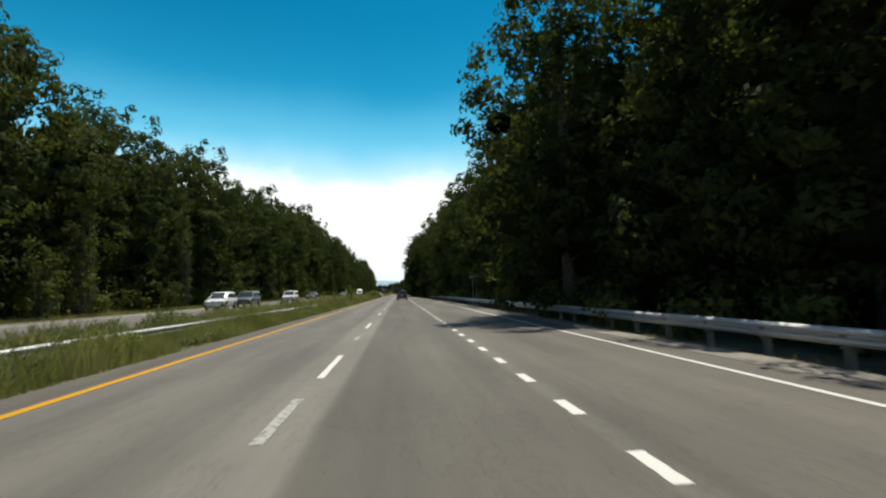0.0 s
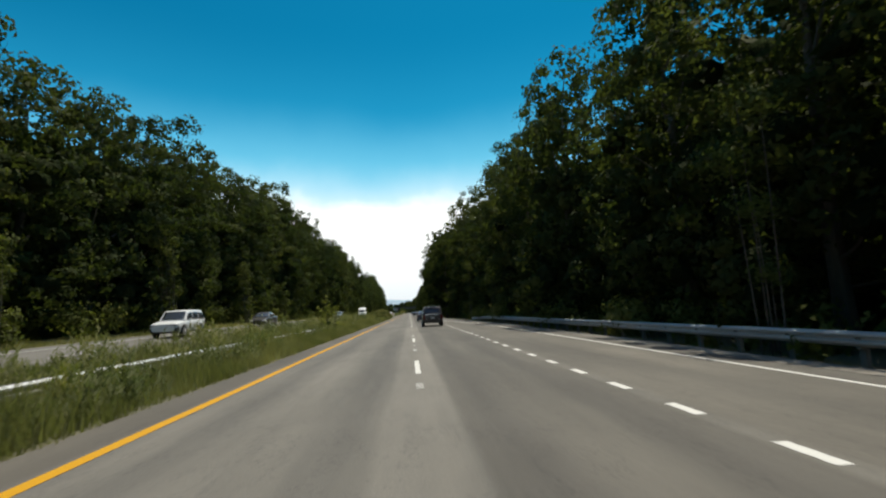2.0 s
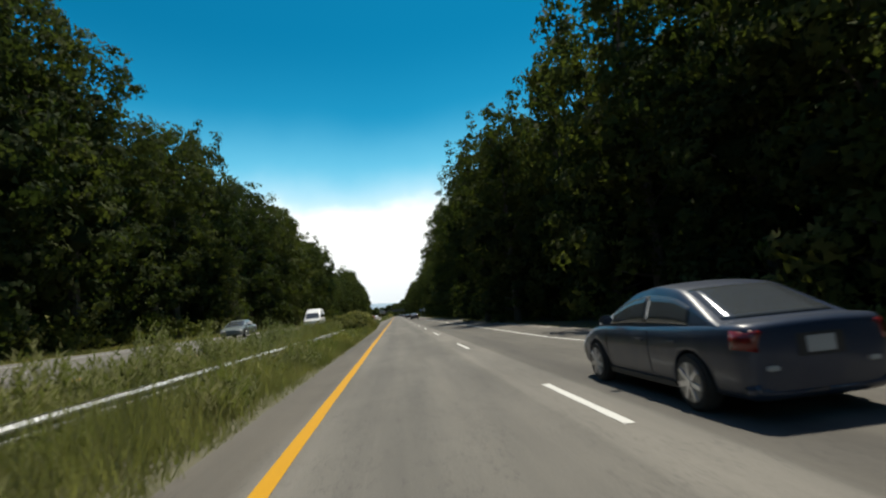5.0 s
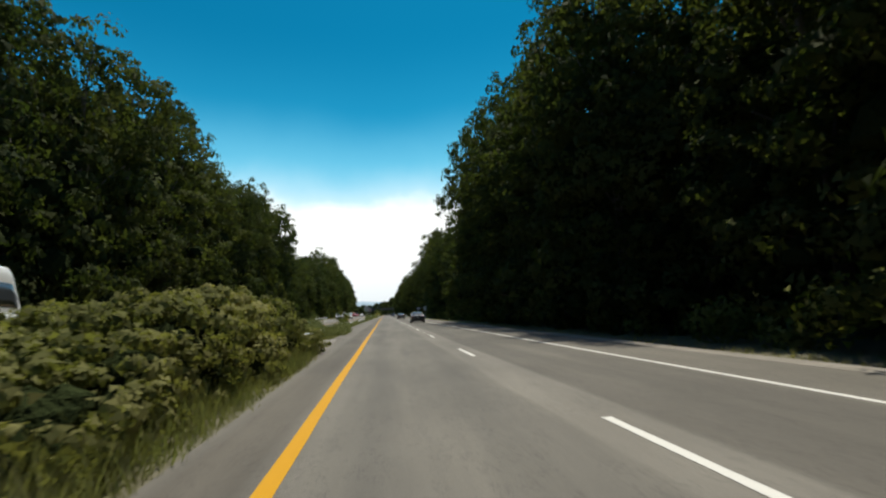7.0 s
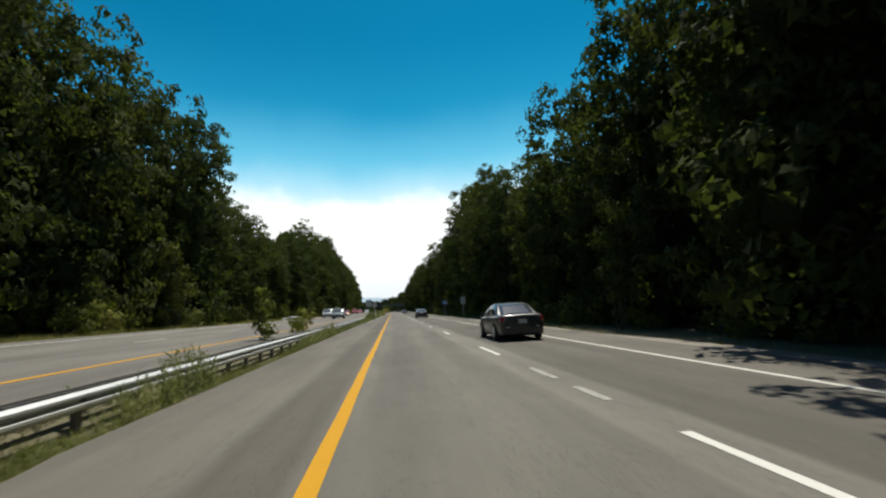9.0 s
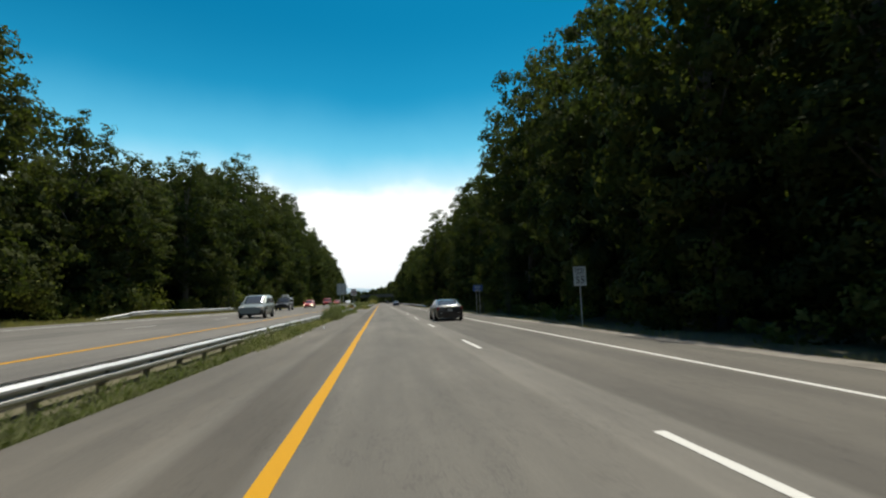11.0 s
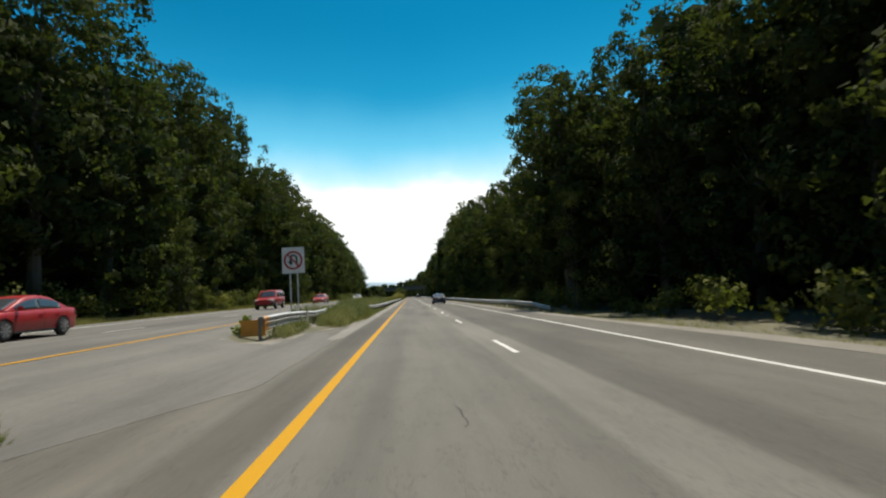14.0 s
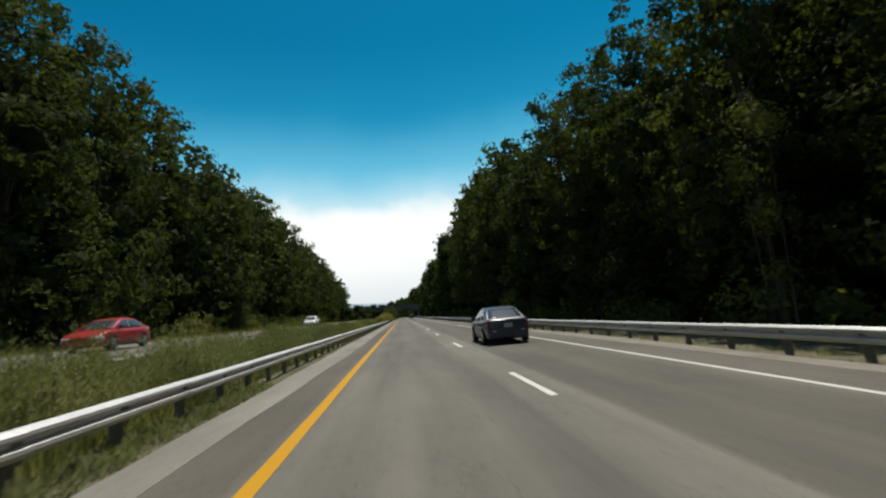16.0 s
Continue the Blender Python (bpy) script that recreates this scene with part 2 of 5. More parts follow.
def tube(r, h, at=(0, 0, 0), n=12, axis="z", r2=None):
    bm = bmesh.new()
    bmesh.ops.create_cone(bm, cap_ends=True, segments=n, radius1=r, radius2=r if r2 is None else r2, depth=h)
    if axis == "x":
        bmesh.ops.rotate(bm, matrix=Matrix.Rotation(radians(90), 3, "Y"), verts=bm.verts)
    if axis == "y":
        bmesh.ops.rotate(bm, matrix=Matrix.Rotation(radians(90), 3, "X"), verts=bm.verts)
    bmesh.ops.translate(bm, vec=at, verts=bm.verts)
    return bm


def empty(name, at=(0, 0, 0), turn=0):
    e = new(name)
    e.matrix_basis = pose(*at, 0, 0, turn)
    e.empty_display_size = 0.3
    return e


def lerp(y, ys, zs):
    return float(np.interp(y, ys, zs))


# ---- the lie of the land ----
def left_edge(y):
    return lerp(y, [-200, 60, 165, 182, 188, 192, 199, 215, 219, 343, 347, 362, 365, 372, 4000], [-0.95, -0.95, -1.1, -1.3, -2.1, -2.7, -2.3, -2.3, -3.05, -3.0, -3.2, -3.2, -2.0, -1.2, -1.2])


def right_edge(y):
    return lerp(y, [-200, 95, 140, 350, 368, 4000], [11.0, 11.0, 8.9, 8.9, 8.2, 8.2])


def edge_line(y):
    return lerp(y, [-200, 88, 132, 4000], [10.17, 10.17, 6.98, 6.98])


def far_z(x, y):
    z = lerp(y, [-200, 40, 70, 105, 180, 235, 300, 350, 390, 420, 520, 900, 4000], [0.3, 0.35, 0.42, 0.75, 0.84, 0.73, 0.69, 0.7, 0.95, 1.05, 1.1, 0.8, 0.8])
    return z + lerp(y, [100, 180, 215, 250, 290, 330, 350], [0.03, 0.04, 0.055, 0.055, 0.042, 0.036, 0.03]) * (-12 - x)


NEAR_OPP, FAR_OPP = -5.9, -15.6


def land(x, y):
    le, re = left_edge(y), right_edge(y)
    if x > le and x < re:
        return -0.18
    if x >= re:
        return lerp(x - re, [0, 0.6, 2.5, 8, 40], [-0.02, -0.05, -0.28, -0.3, 0.6])
    if x >= NEAR_OPP:
        if 346 < y < 361:
            return lerp(x, [NEAR_OPP, le], [far_z(NEAR_OPP, y) - 0.12, -0.12])
        if 343.5 <= y <= 346 or 361 <= y <= 364:
            return lerp(x, [NEAR_OPP, le], [far_z(NEAR_OPP, y) - 0.08, -0.03])
        low = -0.32 if y < 345 else -0.12
        return lerp(x, [NEAR_OPP, -4.2, min(-3.6, le - 0.4), le], [far_z(NEAR_OPP, y) - 0.04, low, low, -0.02])
    if x > FAR_OPP:
        return far_z(x, y) - 0.2
    return far_z(FAR_OPP, y) + lerp(FAR_OPP - x, [0, 1.5, 4, 40], [-0.03, -0.08, 0.1, 0.4])


# ---- ground, roads, lines ----
def steps(a, b, d):
    n = max(1, int(round((b - a) / d)))
    return [a + (b - a) * i / n for i in range(n + 1)]


YS = steps(-200, -20, 20) + steps(-16, 340, 4) + [343.4, 346, 346.2, 350, 355, 360.8, 361, 364] + steps(368, 620, 6) + steps(660, 1500, 60) + steps(1700, 4000, 300)


def ground_columns(y):
    le, re = left_edge(y), right_edge(y)
    return [-2600, -600, -120, -55, -19.6, -17.1, FAR_OPP - 0.02, FAR_OPP + 0.12, NEAR_OPP - 0.12, NEAR_OPP, -4.9, -4.2, min(-3.6, le - 0.4), le - 0.01, le + 0.15,
            re - 0.15, re + 0.01, re + 0.6, re + 2.5, re + 8, 55, 120, 600, 2600]


verts, faces = [], []
cols = len(ground_columns(0))
for j, y in enumerate(YS):
    for i, x in enumerate(ground_columns(y)):
        verts.append((x, y, land(x, y)))
        if i and j:
            b = j * cols + i
            faces.append((b - cols - 1, b - cols, b, b - 1))
tagged(obj("ground", verts, faces, SOIL), "rough green grass and bare soil beside the highway", "ground", kind="structure")


def slab(name, lo, hi, top, ys, mat, deep=0.3, cross=2):
    """A strip of paving between lo(y) and hi(y), with its edges carried down."""
    v, f = [], []
    k = cross + 3
    for j, y in enumerate(ys):
        a, b = lo(y), hi(y)
        xs = [a] + [a + (b - a) * i / cross for i in range(cross + 1)] + [b]
        for i, x in enumerate(xs):
            v.append((x, y, top(x, y) - (deep if i in (0, k - 1) else 0)))
            if i and j:
                q = j * k + i
                f.append((q - k - 1, q - k, q, q - 1))
    return obj(name, v, f, mat)


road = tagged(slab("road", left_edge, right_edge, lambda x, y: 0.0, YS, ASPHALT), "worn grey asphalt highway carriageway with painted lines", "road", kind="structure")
far_road = tagged(slab("road_opposite", lambda y: FAR_OPP, lambda y: NEAR_OPP, far_z, YS, ASPHALT_FAR, 0.4), "pale grey asphalt carriageway for oncoming traffic", "road", kind="structure")
tagged(slab("pavement_shoulder_opposite", lambda y: NEAR_OPP - 0.03, lambda y: lerp(y, [217, 221, 341, 343.5], [-5.6, -4.8, -4.8, -5.6]) + 0.07 * noise.noise((y * 1.3, 2.0, 0)) + 0.05 * noise.noise((y * 4.0, 5.0, 0)),
            lambda x, y: lerp(x, [-5.95, -4.8], [far_z(-5.95, y) + 0.004, 0.37]), steps(217, 343.5, 0.75), ASPHALT_FAR, 0.6, 3), "cracked asphalt shoulder behind the median guardrail", "shoulder", kind="structure")


def cross_z(x, y):
    flat = lerp(y, [354, 358], [0, 1])
    low = lerp(y, [363, 366], [0.004, -0.03])
    a = lerp(x, [NEAR_OPP, -3.13], [far_z(NEAR_OPP, y) + 0.012, low])
    b = lerp(x, [NEAR_OPP, -4.7, -3.13], [far_z(NEAR_OPP, y) + 0.012, 0.05, low])
    return a + (b - a) * flat


def ragged(y, seed, amount=0.1):
    return amount * (noise.noise((y * 0.5, seed, 0)) + 0.8 * noise.noise((y * 1.7, seed, 3)) + 0.5 * noise.noise((y * 5.0, seed, 7)))


tagged(slab("pavement_crossover", lambda y: lerp(y, [342.6, 345.8], [-3.4, NEAR_OPP - 0.05]), lambda y: lerp(y, [343.5, 347.5, 358, 362.5], [left_edge(y) + 0.06, -1.3, -1.3, left_edge(y) + 0.06]) + 0.03 * math.sin(y * 1.9), cross_z,
            steps(342.6, 373.0, 0.8), ASPHALT_FAR, 0.3, 6), "worn asphalt crossover through the median", "crossover", kind="structure")
gutter = tagged(slab("pavement_gutter", lambda y: lerp(y, [356.6, 357.4, 366, 400, 420], [-1.5, -1.72, -1.74, -1.72, -1.9]) + ragged(y * 1.6, 1.5, 0.06), lambda y: lerp(y, [356.6, 357.4, 364, 398, 415], [-1.36, -1.12, -1.1, -1.02, -0.85]) + ragged(y * 1.6, 8.5, 0.05), lambda x, y: 0.006, steps(356.6, 385, 0.2) + steps(387, 700, 2.0), CONCRETE, 0.3), "pale concrete strip along the road edge", "gutter", kind="structure")
tagged(slab("pavement_pad", lambda y: -2.85 - 0.1 * math.sin(y * 2.0), lambda y: lerp(y, [193, 196.4], [-1.75, -1.95]) + 0.06 * math.sin(y * 5), lambda x, y: 0.008, steps(192.6, 196.6, 0.4), CONCRETE, 0.3), "broken concrete pad at the road edge", "pavement", kind="structure")
tagged(slab("pavement_gravel", lambda y: -5.0 + ragged(y, 4.5, 0.3), lambda y: lerp(y, [356, 362, 365, 372], [-3.25, -3.15, -1.75, -1.5]) + ragged(y, 3.5, 0.22), lambda x, y: cross_z(x, y) + 0.012 + lerp(y, [363, 366], [0, 0.03]), steps(356, 373, 0.25), GRAVEL, 0.3, 8), "pale gravel and grit around the guardrail", "gravel", kind="structure")
tagged(slab("shoulder", lambda y: right_edge(y) - 0.05, lambda y: right_edge(y) + 1.0 + 0.2 * math.sin(y * 0.31), lambda x, y: lerp(x - right_edge(y), [-0.05, 0.6, 1.2], [0.005, -0.035, -0.08]), steps(-40, 640, 2.5), GRAVEL, 0.2),
       "dusty gravel shoulder beside the asphalt", "shoulder", kind="structure")


def line(name, x_at, width, ys, mat, label, z=lambda x, y: 0.005):
    v, f = [], []
    for j, y in enumerate(ys):
        x = x_at(y)
        for d in (-width / 2, width / 2):
            v.append((x + d, y, z(x + d, y)))
        if j:
            f.append((2 * j - 2, 2 * j - 1, 2 * j + 1, 2 * j))
    return tagged(obj(name, v, f, mat), label, "road line", kind="structure")


LONG = steps(-120, 960, 6)
line("trim_yellow_line", lambda y: 0.008 * math.sin(y * 0.35) + 0.004 * math.sin(y * 2.0), 0.185, steps(-40, 560, 1.5) + steps(570, 960, 10), YELLOW_LINE, "worn yellow line along the median edge")
line("trim_edge_line", edge_line, 0.115, LONG, WHITE_LINE, "white line along the right edge of the road")
line("trim_yellow_line_opposite", lambda y: -6.5, 0.16, LONG, YELLOW_LINE, "yellow line along the oncoming carriageway", lambda x, y: far_z(x, y) + 0.006)
line("trim_edge_line_opposite", lambda y: -13.9, 0.13, LONG, WHITE_LINE, "white line on the far edge of the oncoming carriageway", lambda x, y: far_z(x, y) + 0.006)


def dash(name, width, length, mat, parent):
    n = 6
    v, f = [], []
    for i in range(n + 1):
        y = length * (i / n - 0.5)
        w = width / 2 * (0.93 + 0.07 * math.sin(i * 2.3))
        v += [(-w, y, 0), (w, y, 0)]
        if i:
            f.append((2 * i - 2, 2 * i - 1, 2 * i + 1, 2 * i))
    return obj(name, v, f, mat, parent)


first = dash("lane_dash", 0.135, 3.1, WHITE_LINE, road)
first.location = (3.66, 10.05 - 3 * 12.19, 0.005)
for i in range(-2, 62):
    if i != 6:
        twin(first, 3.66, 10.05 + 12.19 * i - (1.0 if 21 <= i <= 24 else 0), 0.005, road)
ghost = dash("worn_lane_dash", 0.15, 2.1, GHOST_LINE, road)
ghost.location = (3.63, 5.8, 0.006)
for y, k in ((16.0, 0.6), (55.4, 0.35), (64.4, 0.5), (67.0, 0.3), (75.2, 1.0), (146.9, 0.5), (198.4, 0.5), (211.8, 1.2), (221.3, 0.6), (223.8, 0.8), (298.8, 0.15)):
    twin(ghost, parent=road, m=Matrix.Translation((3.66, y, 0.006)) @ Matrix.Diagonal((1, k, 1, 1)))
twin(first, parent=road, m=Matrix.Translation((3.63, 370.95, 0.006)) @ Matrix.Diagonal((1, 0.22, 1, 1)))
dot = dash("lane_dot", 0.16, 0.74, WHITE_LINE, road)
dot.location = (6.95, -0.5 - 2.02 * 8, 0.005)
for i in range(-7, 56):
    twin(dot, 6.95, -0.5 + 2.02 * i, 0.005, road)
CRACK = mottled("crack_filler", (0.045, 0.043, 0.04), (0.07, 0.068, 0.062), 3.0, fine=40.0)
for k, (x, y, long, along, bend) in enumerate([(1.9, 147, 9, 1, 0.25), (1.8, 160, 7, 1, 0.2), (1.1, 18, 6, 1, 0.3), (-0.45, 10, 5, 1, 0.2), (-1.8, 293, 4, 1, 0.5),
                                               (1.9, 344, 1.0, 1, 0.05), (1.95, 358, 3, 1, 0.1), (5.5, 30, 8, 1, 0.2)]):
    v, f = [], []
    n = 24
    for i in range(n + 1):
        u = i / n
        px = x + bend * (noise.noise((u * 3, k * 5.1, 0)) + 0.5 * noise.noise((u * 11, k * 3.3, 2)))
        w = 0.008 * (0.35 + abs(noise.noise((u * 9, k, 4))) * 1.6) + 0.004
        v += [(px - w, y + u * long, 0.004), (px + w, y + u * long, 0.004)]
        if i:
            f.append((2 * i - 2, 2 * i - 1, 2 * i + 1, 2 * i))
    obj("crack", v, f, CRACK, road)
opp = dash("lane_dash", 0.16, 3.1, WHITE_LINE, far_road)
opp.location = (-10.2, -30, far_z(-10.2, -30) + 0.006)
for i in range(1, 60):
    y = -30 + 12.19 * i
    s = (far_z(-10.2, y + 1.5) - far_z(-10.2, y - 1.5)) / 3
    twin(opp, parent=far_road, m=pose(-10.2, y, far_z(-10.2, y) + 0.012, math.degrees(math.atan(s)), 0, 0))


# ---- guardrails ----
W_PROFILE = [(0.0, 0.0), (0.03, -0.012), (0.08, -0.05), (0.08, -0.09), (0.0, -0.13), (0.0, -0.165), (0.08, -0.20), (0.08, -0.245), (0.03, -0.297), (0.0, -0.31)]
THRIE = W_PROFILE[:-2] + [(0.0, -0.305), (0.0, -0.345), (0.062, -0.385), (0.062, -0.435), (0.022, -0.46), (0.0, -0.48)]
THRIE = [(d * 1.15, z * 1.12) for d, z in THRIE]


def beam(name, profile, length, side, parent, mat=STEEL):
    """A corrugated steel beam along y; side +1 bulges to +x."""
    back = [(d - 0.008, z) for d, z in reversed(profile)]
    ring = [(side * d, z) for d, z in profile + back]
    n = len(ring)
    v = [(x, y, z) for y in (-length / 2 - 0.06, length / 2 + 0.06) for x, z in ring]
    f = [(i, (i + 1) % n, n + (i + 1) % n, n + i) for i in range(n)]
    if side < 0:
        f = [tuple(reversed(q)) for q in f]
    return obj(name, v, f, mat, parent)


def guardrail(points, label, side=1, both=False, thrie=(), post_every=1.905, ground_at=land):
    """points: (x, y, top z) along the run. thrie: stretches of y with the three-wave beam."""
    rail = empty("guardrail", (points[0][0], points[0][1], 0))
    tagged(rail, label, "guardrail", group="guardrails along the highway")
    px, py, pz = zip(*points)
    x_at, z_at = (lambda y: lerp(y, py, px)), (lambda y: lerp(y, py, pz))
    made = {}
    ox, oy = points[0][0], points[0][1]
    seg = 3.81
    n = int((py[-1] - py[0]) / seg)
    for i in range(n):
        ya, yb = py[0] + i * seg, py[0] + (i + 1) * seg
        ym = (ya + yb) / 2
        is3 = any(a <= ym <= b for a, b in thrie)
        turn = -math.degrees(math.atan2(x_at(yb) - x_at(ya), seg))
        slope = math.degrees(math.atan2(z_at(yb) - z_at(ya), seg))
        for s in ((side, -side) if both else (side,)):
            key = (is3, s)
            m = pose(x_at(ym) - ox + s * 0.10, ym - oy, z_at(ym) + 0.004 * math.sin(i * 2.1), slope, 0, turn)
            if key not in made:
                made[key] = beam("beam", THRIE if is3 else W_PROFILE, seg, s, rail)
                made[key].matrix_basis = m
            else:
                twin(made[key], parent=rail, m=m)
    k = int((py[-1] - py[0]) / post_every)
    for i in range(k + 1):
        y = py[0] + i * post_every
        x, z, g = x_at(y), z_at(y) - 0.02, ground_at(x_at(y), y) - 0.1
        if "post" not in made:
            made["post"] = part("post", box(0.10, 0.14, 1.0, (0, 0, 0.5)), POST, rail)
            o = made["post"]
        else:
            o = twin(made["post"], parent=rail)
        o.matrix_basis = Matrix.Translation((x - ox, y - oy, g)) @ Matrix.Diagonal((1, 1, z - g, 1))
        if "block" not in made:
            made["block"] = part("blockout", box(0.10, 0.13, 0.34, (0, 0, -0.16)), POST, rail)
            o = made["block"]
        else:
            o = twin(made["block"], parent=rail)
        o.matrix_basis = Matrix.Translation((x - ox + side * 0.07, y - oy, z))
    return rail


def end_cap(rail, x, y, z, tall, mat, label, wide=0.34):
    o = part("end_marker", box(wide, 0.07, tall, (0, 0, 0), 0.015), mat, rail, label)
    o.location = (x - rail.location.x, y - rail.location.y, z)


def plate(rail, x, y, z):
    o = part("transition_plate", box(0.035, 0.5, 0.56, (0, 0, 0), 0.01), STEEL, rail, "bolted steel transition plate")
    o.location = (x - rail.location.x, y - rail.location.y, z)
    for dz in (-0.15, 0.05):
        b = part("bolt", tube(0.03, 0.03, (0, 0, 0), 8, "x"), POST, o)
        b.location = (0.025, 0.0, dz)


def sleeve(rail, x, y, z):
    o = beam("end_sleeve", THRIE, 0.42, 1, rail, ORANGE)
    o.location = (x + 0.008 - rail.location.x, y - rail.location.y, z + 0.006)
    tagged(o, "orange painted beam end")


rail_a = guardrail([(-4.4, -44.0, 0.36), (-4.4, 60, 0.38), (-4.4, 180, 0.38), (-4.4, 240, 0.38), (-4.4, 305, 0.43), (-4.1, 332.5, 0.46), (-3.78, 335.6, 0.47), (-3.67, 337.2, 0.63), (-3.6, 344.7, 0.70)], "weathered galvanised median guardrail overgrown with tall grass", 1, True, [(337, 345)])
plate(rail_a, -3.5, 337.1, 0.38)
sleeve(rail_a, -3.5, 344.45, 0.705)
end_cap(rail_a, -3.6, 344.66, 0.43, 0.54, ORANGE, "orange end marker")
rail_b = guardrail([(-4.2, 357.8, 0.95), (-4.2, 361, 1.0), (-4.25, 365.4, 0.93), (-4.4, 369, 0.84), (-5.0, 375, 0.80), (-6.0, 385, 0.85), (-6.3, 410, 0.98), (-6.4, 520, 1.0), (-6.4, 620, 0.9)], "galvanised steel guardrail starting at the crossover", 1, False, [(357, 365.5)])
plate(rail_b, -4.02, 365.5, 0.64)
sleeve(rail_b, -4.1, 358.1, 0.955)
end_cap(rail_b, -4.45, 357.8, 0.55, 0.6, ORANGE, "yellow-orange end marker", 0.9)
guardrail([(-3.5, 381, 0.66), (-3.2, 384.5, 0.7), (-2.8, 390, 0.68), (-2.45, 396, 0.64), (-2.35, 430, 0.64), (-2.3, 526, 0.62)], "galvanised steel guardrail behind the concrete gutter", 1)
guardrail([(12.5, -40, 0.56), (12.5, 60, 0.56), (12.4, 100, 0.55), (12.2, 118, 0.2)], "dull galvanised guardrail along the wooded roadside", -1)
guardrail([(10.95, 372.6, 0.08), (10.5, 375.6, 0.38), (9.9, 381.5, 0.5), (9.6, 392, 0.5), (9.6, 420, 0.5), (9.6, 720, 0.5)], "galvanised roadside guardrail with a flared end", -1)
guardrail([(-17.0, 296, 0.95), (-16.6, 301, 1.35), (-16.6, 324, 1.35), (-16.8, 327, 1.2)], "galvanised guardrail beyond the oncoming lanes", 1)

# ---- far bridge and hills ----
bridge = tagged(empty("overpass_bridge", (0, 705, 0)), "dark concrete road bridge spanning the highway far ahead", "bridge")
part("deck", box(76, 9, 1.6, (-4, 0, 6.3), 0.05), BRIDGE, bridge)
part("parapet", box(76, 0.3, 1.0, (-4, -4.3, 7.55), 0.03), BRIDGE, bridge)
part("parapet", box(76, 0.3, 1.0, (-4, 4.3, 7.55), 0.03), BRIDGE, bridge)
for x in (-18.5, -3.6, 11.5):
    part("pier", box(1.0, 7.5, 5.9, (x, 0, 2.6), 0.08), BRIDGE, bridge)
for x in (-36, 27):
    part("abutment", box(12, 9.5, 6.0, (x, 0, 2.5), 0.1), BRIDGE, bridge)

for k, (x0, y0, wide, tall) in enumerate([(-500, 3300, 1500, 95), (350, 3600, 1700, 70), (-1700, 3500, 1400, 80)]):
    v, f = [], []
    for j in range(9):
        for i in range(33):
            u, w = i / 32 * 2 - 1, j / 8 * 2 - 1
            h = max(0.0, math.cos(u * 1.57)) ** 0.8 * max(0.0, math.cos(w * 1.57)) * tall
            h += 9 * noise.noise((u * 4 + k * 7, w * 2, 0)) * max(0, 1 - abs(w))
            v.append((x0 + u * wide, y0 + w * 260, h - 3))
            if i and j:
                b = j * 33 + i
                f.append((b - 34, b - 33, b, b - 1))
    tagged(obj("backdrop_hill", v, f, HILL, smooth=True), "wooded hill on the horizon, blue haze put into its colour", "hill", kind="structure")


# ---- plants ----
def rnd_dirs(rng, n):
    d = rng.normal(size=(n, 3))
    return d / np.linalg.norm(d, axis=1)[:, None]


def leaf_cards(rng, centres, normals, size, jitter=0.7):
    """Single pointed leaves, one triangle each, roughly facing the normals; gives vertices, faces, soft normals."""
    n = len(centres)
    nrm = normals + jitter * rnd_dirs(rng, n)
    nrm /= np.linalg.norm(nrm, axis=1)[:, None]
    a = np.cross(nrm, rnd_dirs(rng, n))
    a /= np.linalg.norm(a, axis=1)[:, None]
    b = np.cross(nrm, a)
    s = (size * rng.uniform(0.55, 1.45, n))[:, None]
    k = rng.uniform(0.1, 0.9, n)[:, None]
    p0, p1, p2 = centres - a * s * k - b * s * 0.3, centres + a * s * (1 - k) - b * s * 0.3, centres + b * s * 0.5
    v = np.stack([p0, p1, p2], 1).reshape(-1, 3)
    t = np.arange(n * 3).reshape(-1, 3)
    face = np.cross(p1 - p0, p2 - p0)
    back = (face * normals).sum(1) < 0
    t[back] = t[back][:, [0, 2, 1]]
    face /= np.linalg.norm(face, axis=1)[:, None]
    face[back] *= -1
    soft = 0.82 * normals + 0.18 * face
    soft /= np.linalg.norm(soft, axis=1)[:, None]
    return v, t, np.repeat(soft, 3, 0)


def lobes_in_crown(rng, height, radius, low, count, r_lo, r_hi):
    """Ellipsoid lobes set in an egg-shaped crown that begins at low * height."""
    out = []
    for i in range(count):
        u = (i + rng.uniform(0.1, 0.9)) / count
        z = height * (low + (0.97 - low) * u)
        wide = radius * (math.sqrt(1 - ((u - 0.35) / 0.7) ** 2) if u > 0.35 else 0.8 + 0.2 * u / 0.35)
        a = i * 2.399 + rng.uniform(-0.5, 0.5)
        d = wide * rng.uniform(0.4, 0.76)
        r = rng.uniform(r_lo, r_hi) * (1.0 if u < 0.8 else 0.72)
        out.append((np.array((d * math.cos(a), d * math.sin(a), max(r * 0.5, min(z, height - r * 0.75)))), r))
    return out


def crown_mesh(rng, lobes, per_area, size, cover=0.66):
    cs, ns = [], []
    for c, r in lobes:
        n = int(per_area * r * r)
        d = rnd_dirs(rng, n)
        bump = 1 + 0.22 * np.sin(d[:, :1] * 5 + c[0]) * np.sin(d[:, 1:2] * 6 + c[1]) + 0.12 * np.sin(d[:, 2:] * 9 + c[2])
        rad = r * bump * rng.uniform(cover, 1.16, n)[:, None]
        cs.append(c + d * rad * [1, 1, 0.85])
        ns.append(d)
    return leaf_cards(rng, np.concatenate(cs), np.concatenate(ns), size)


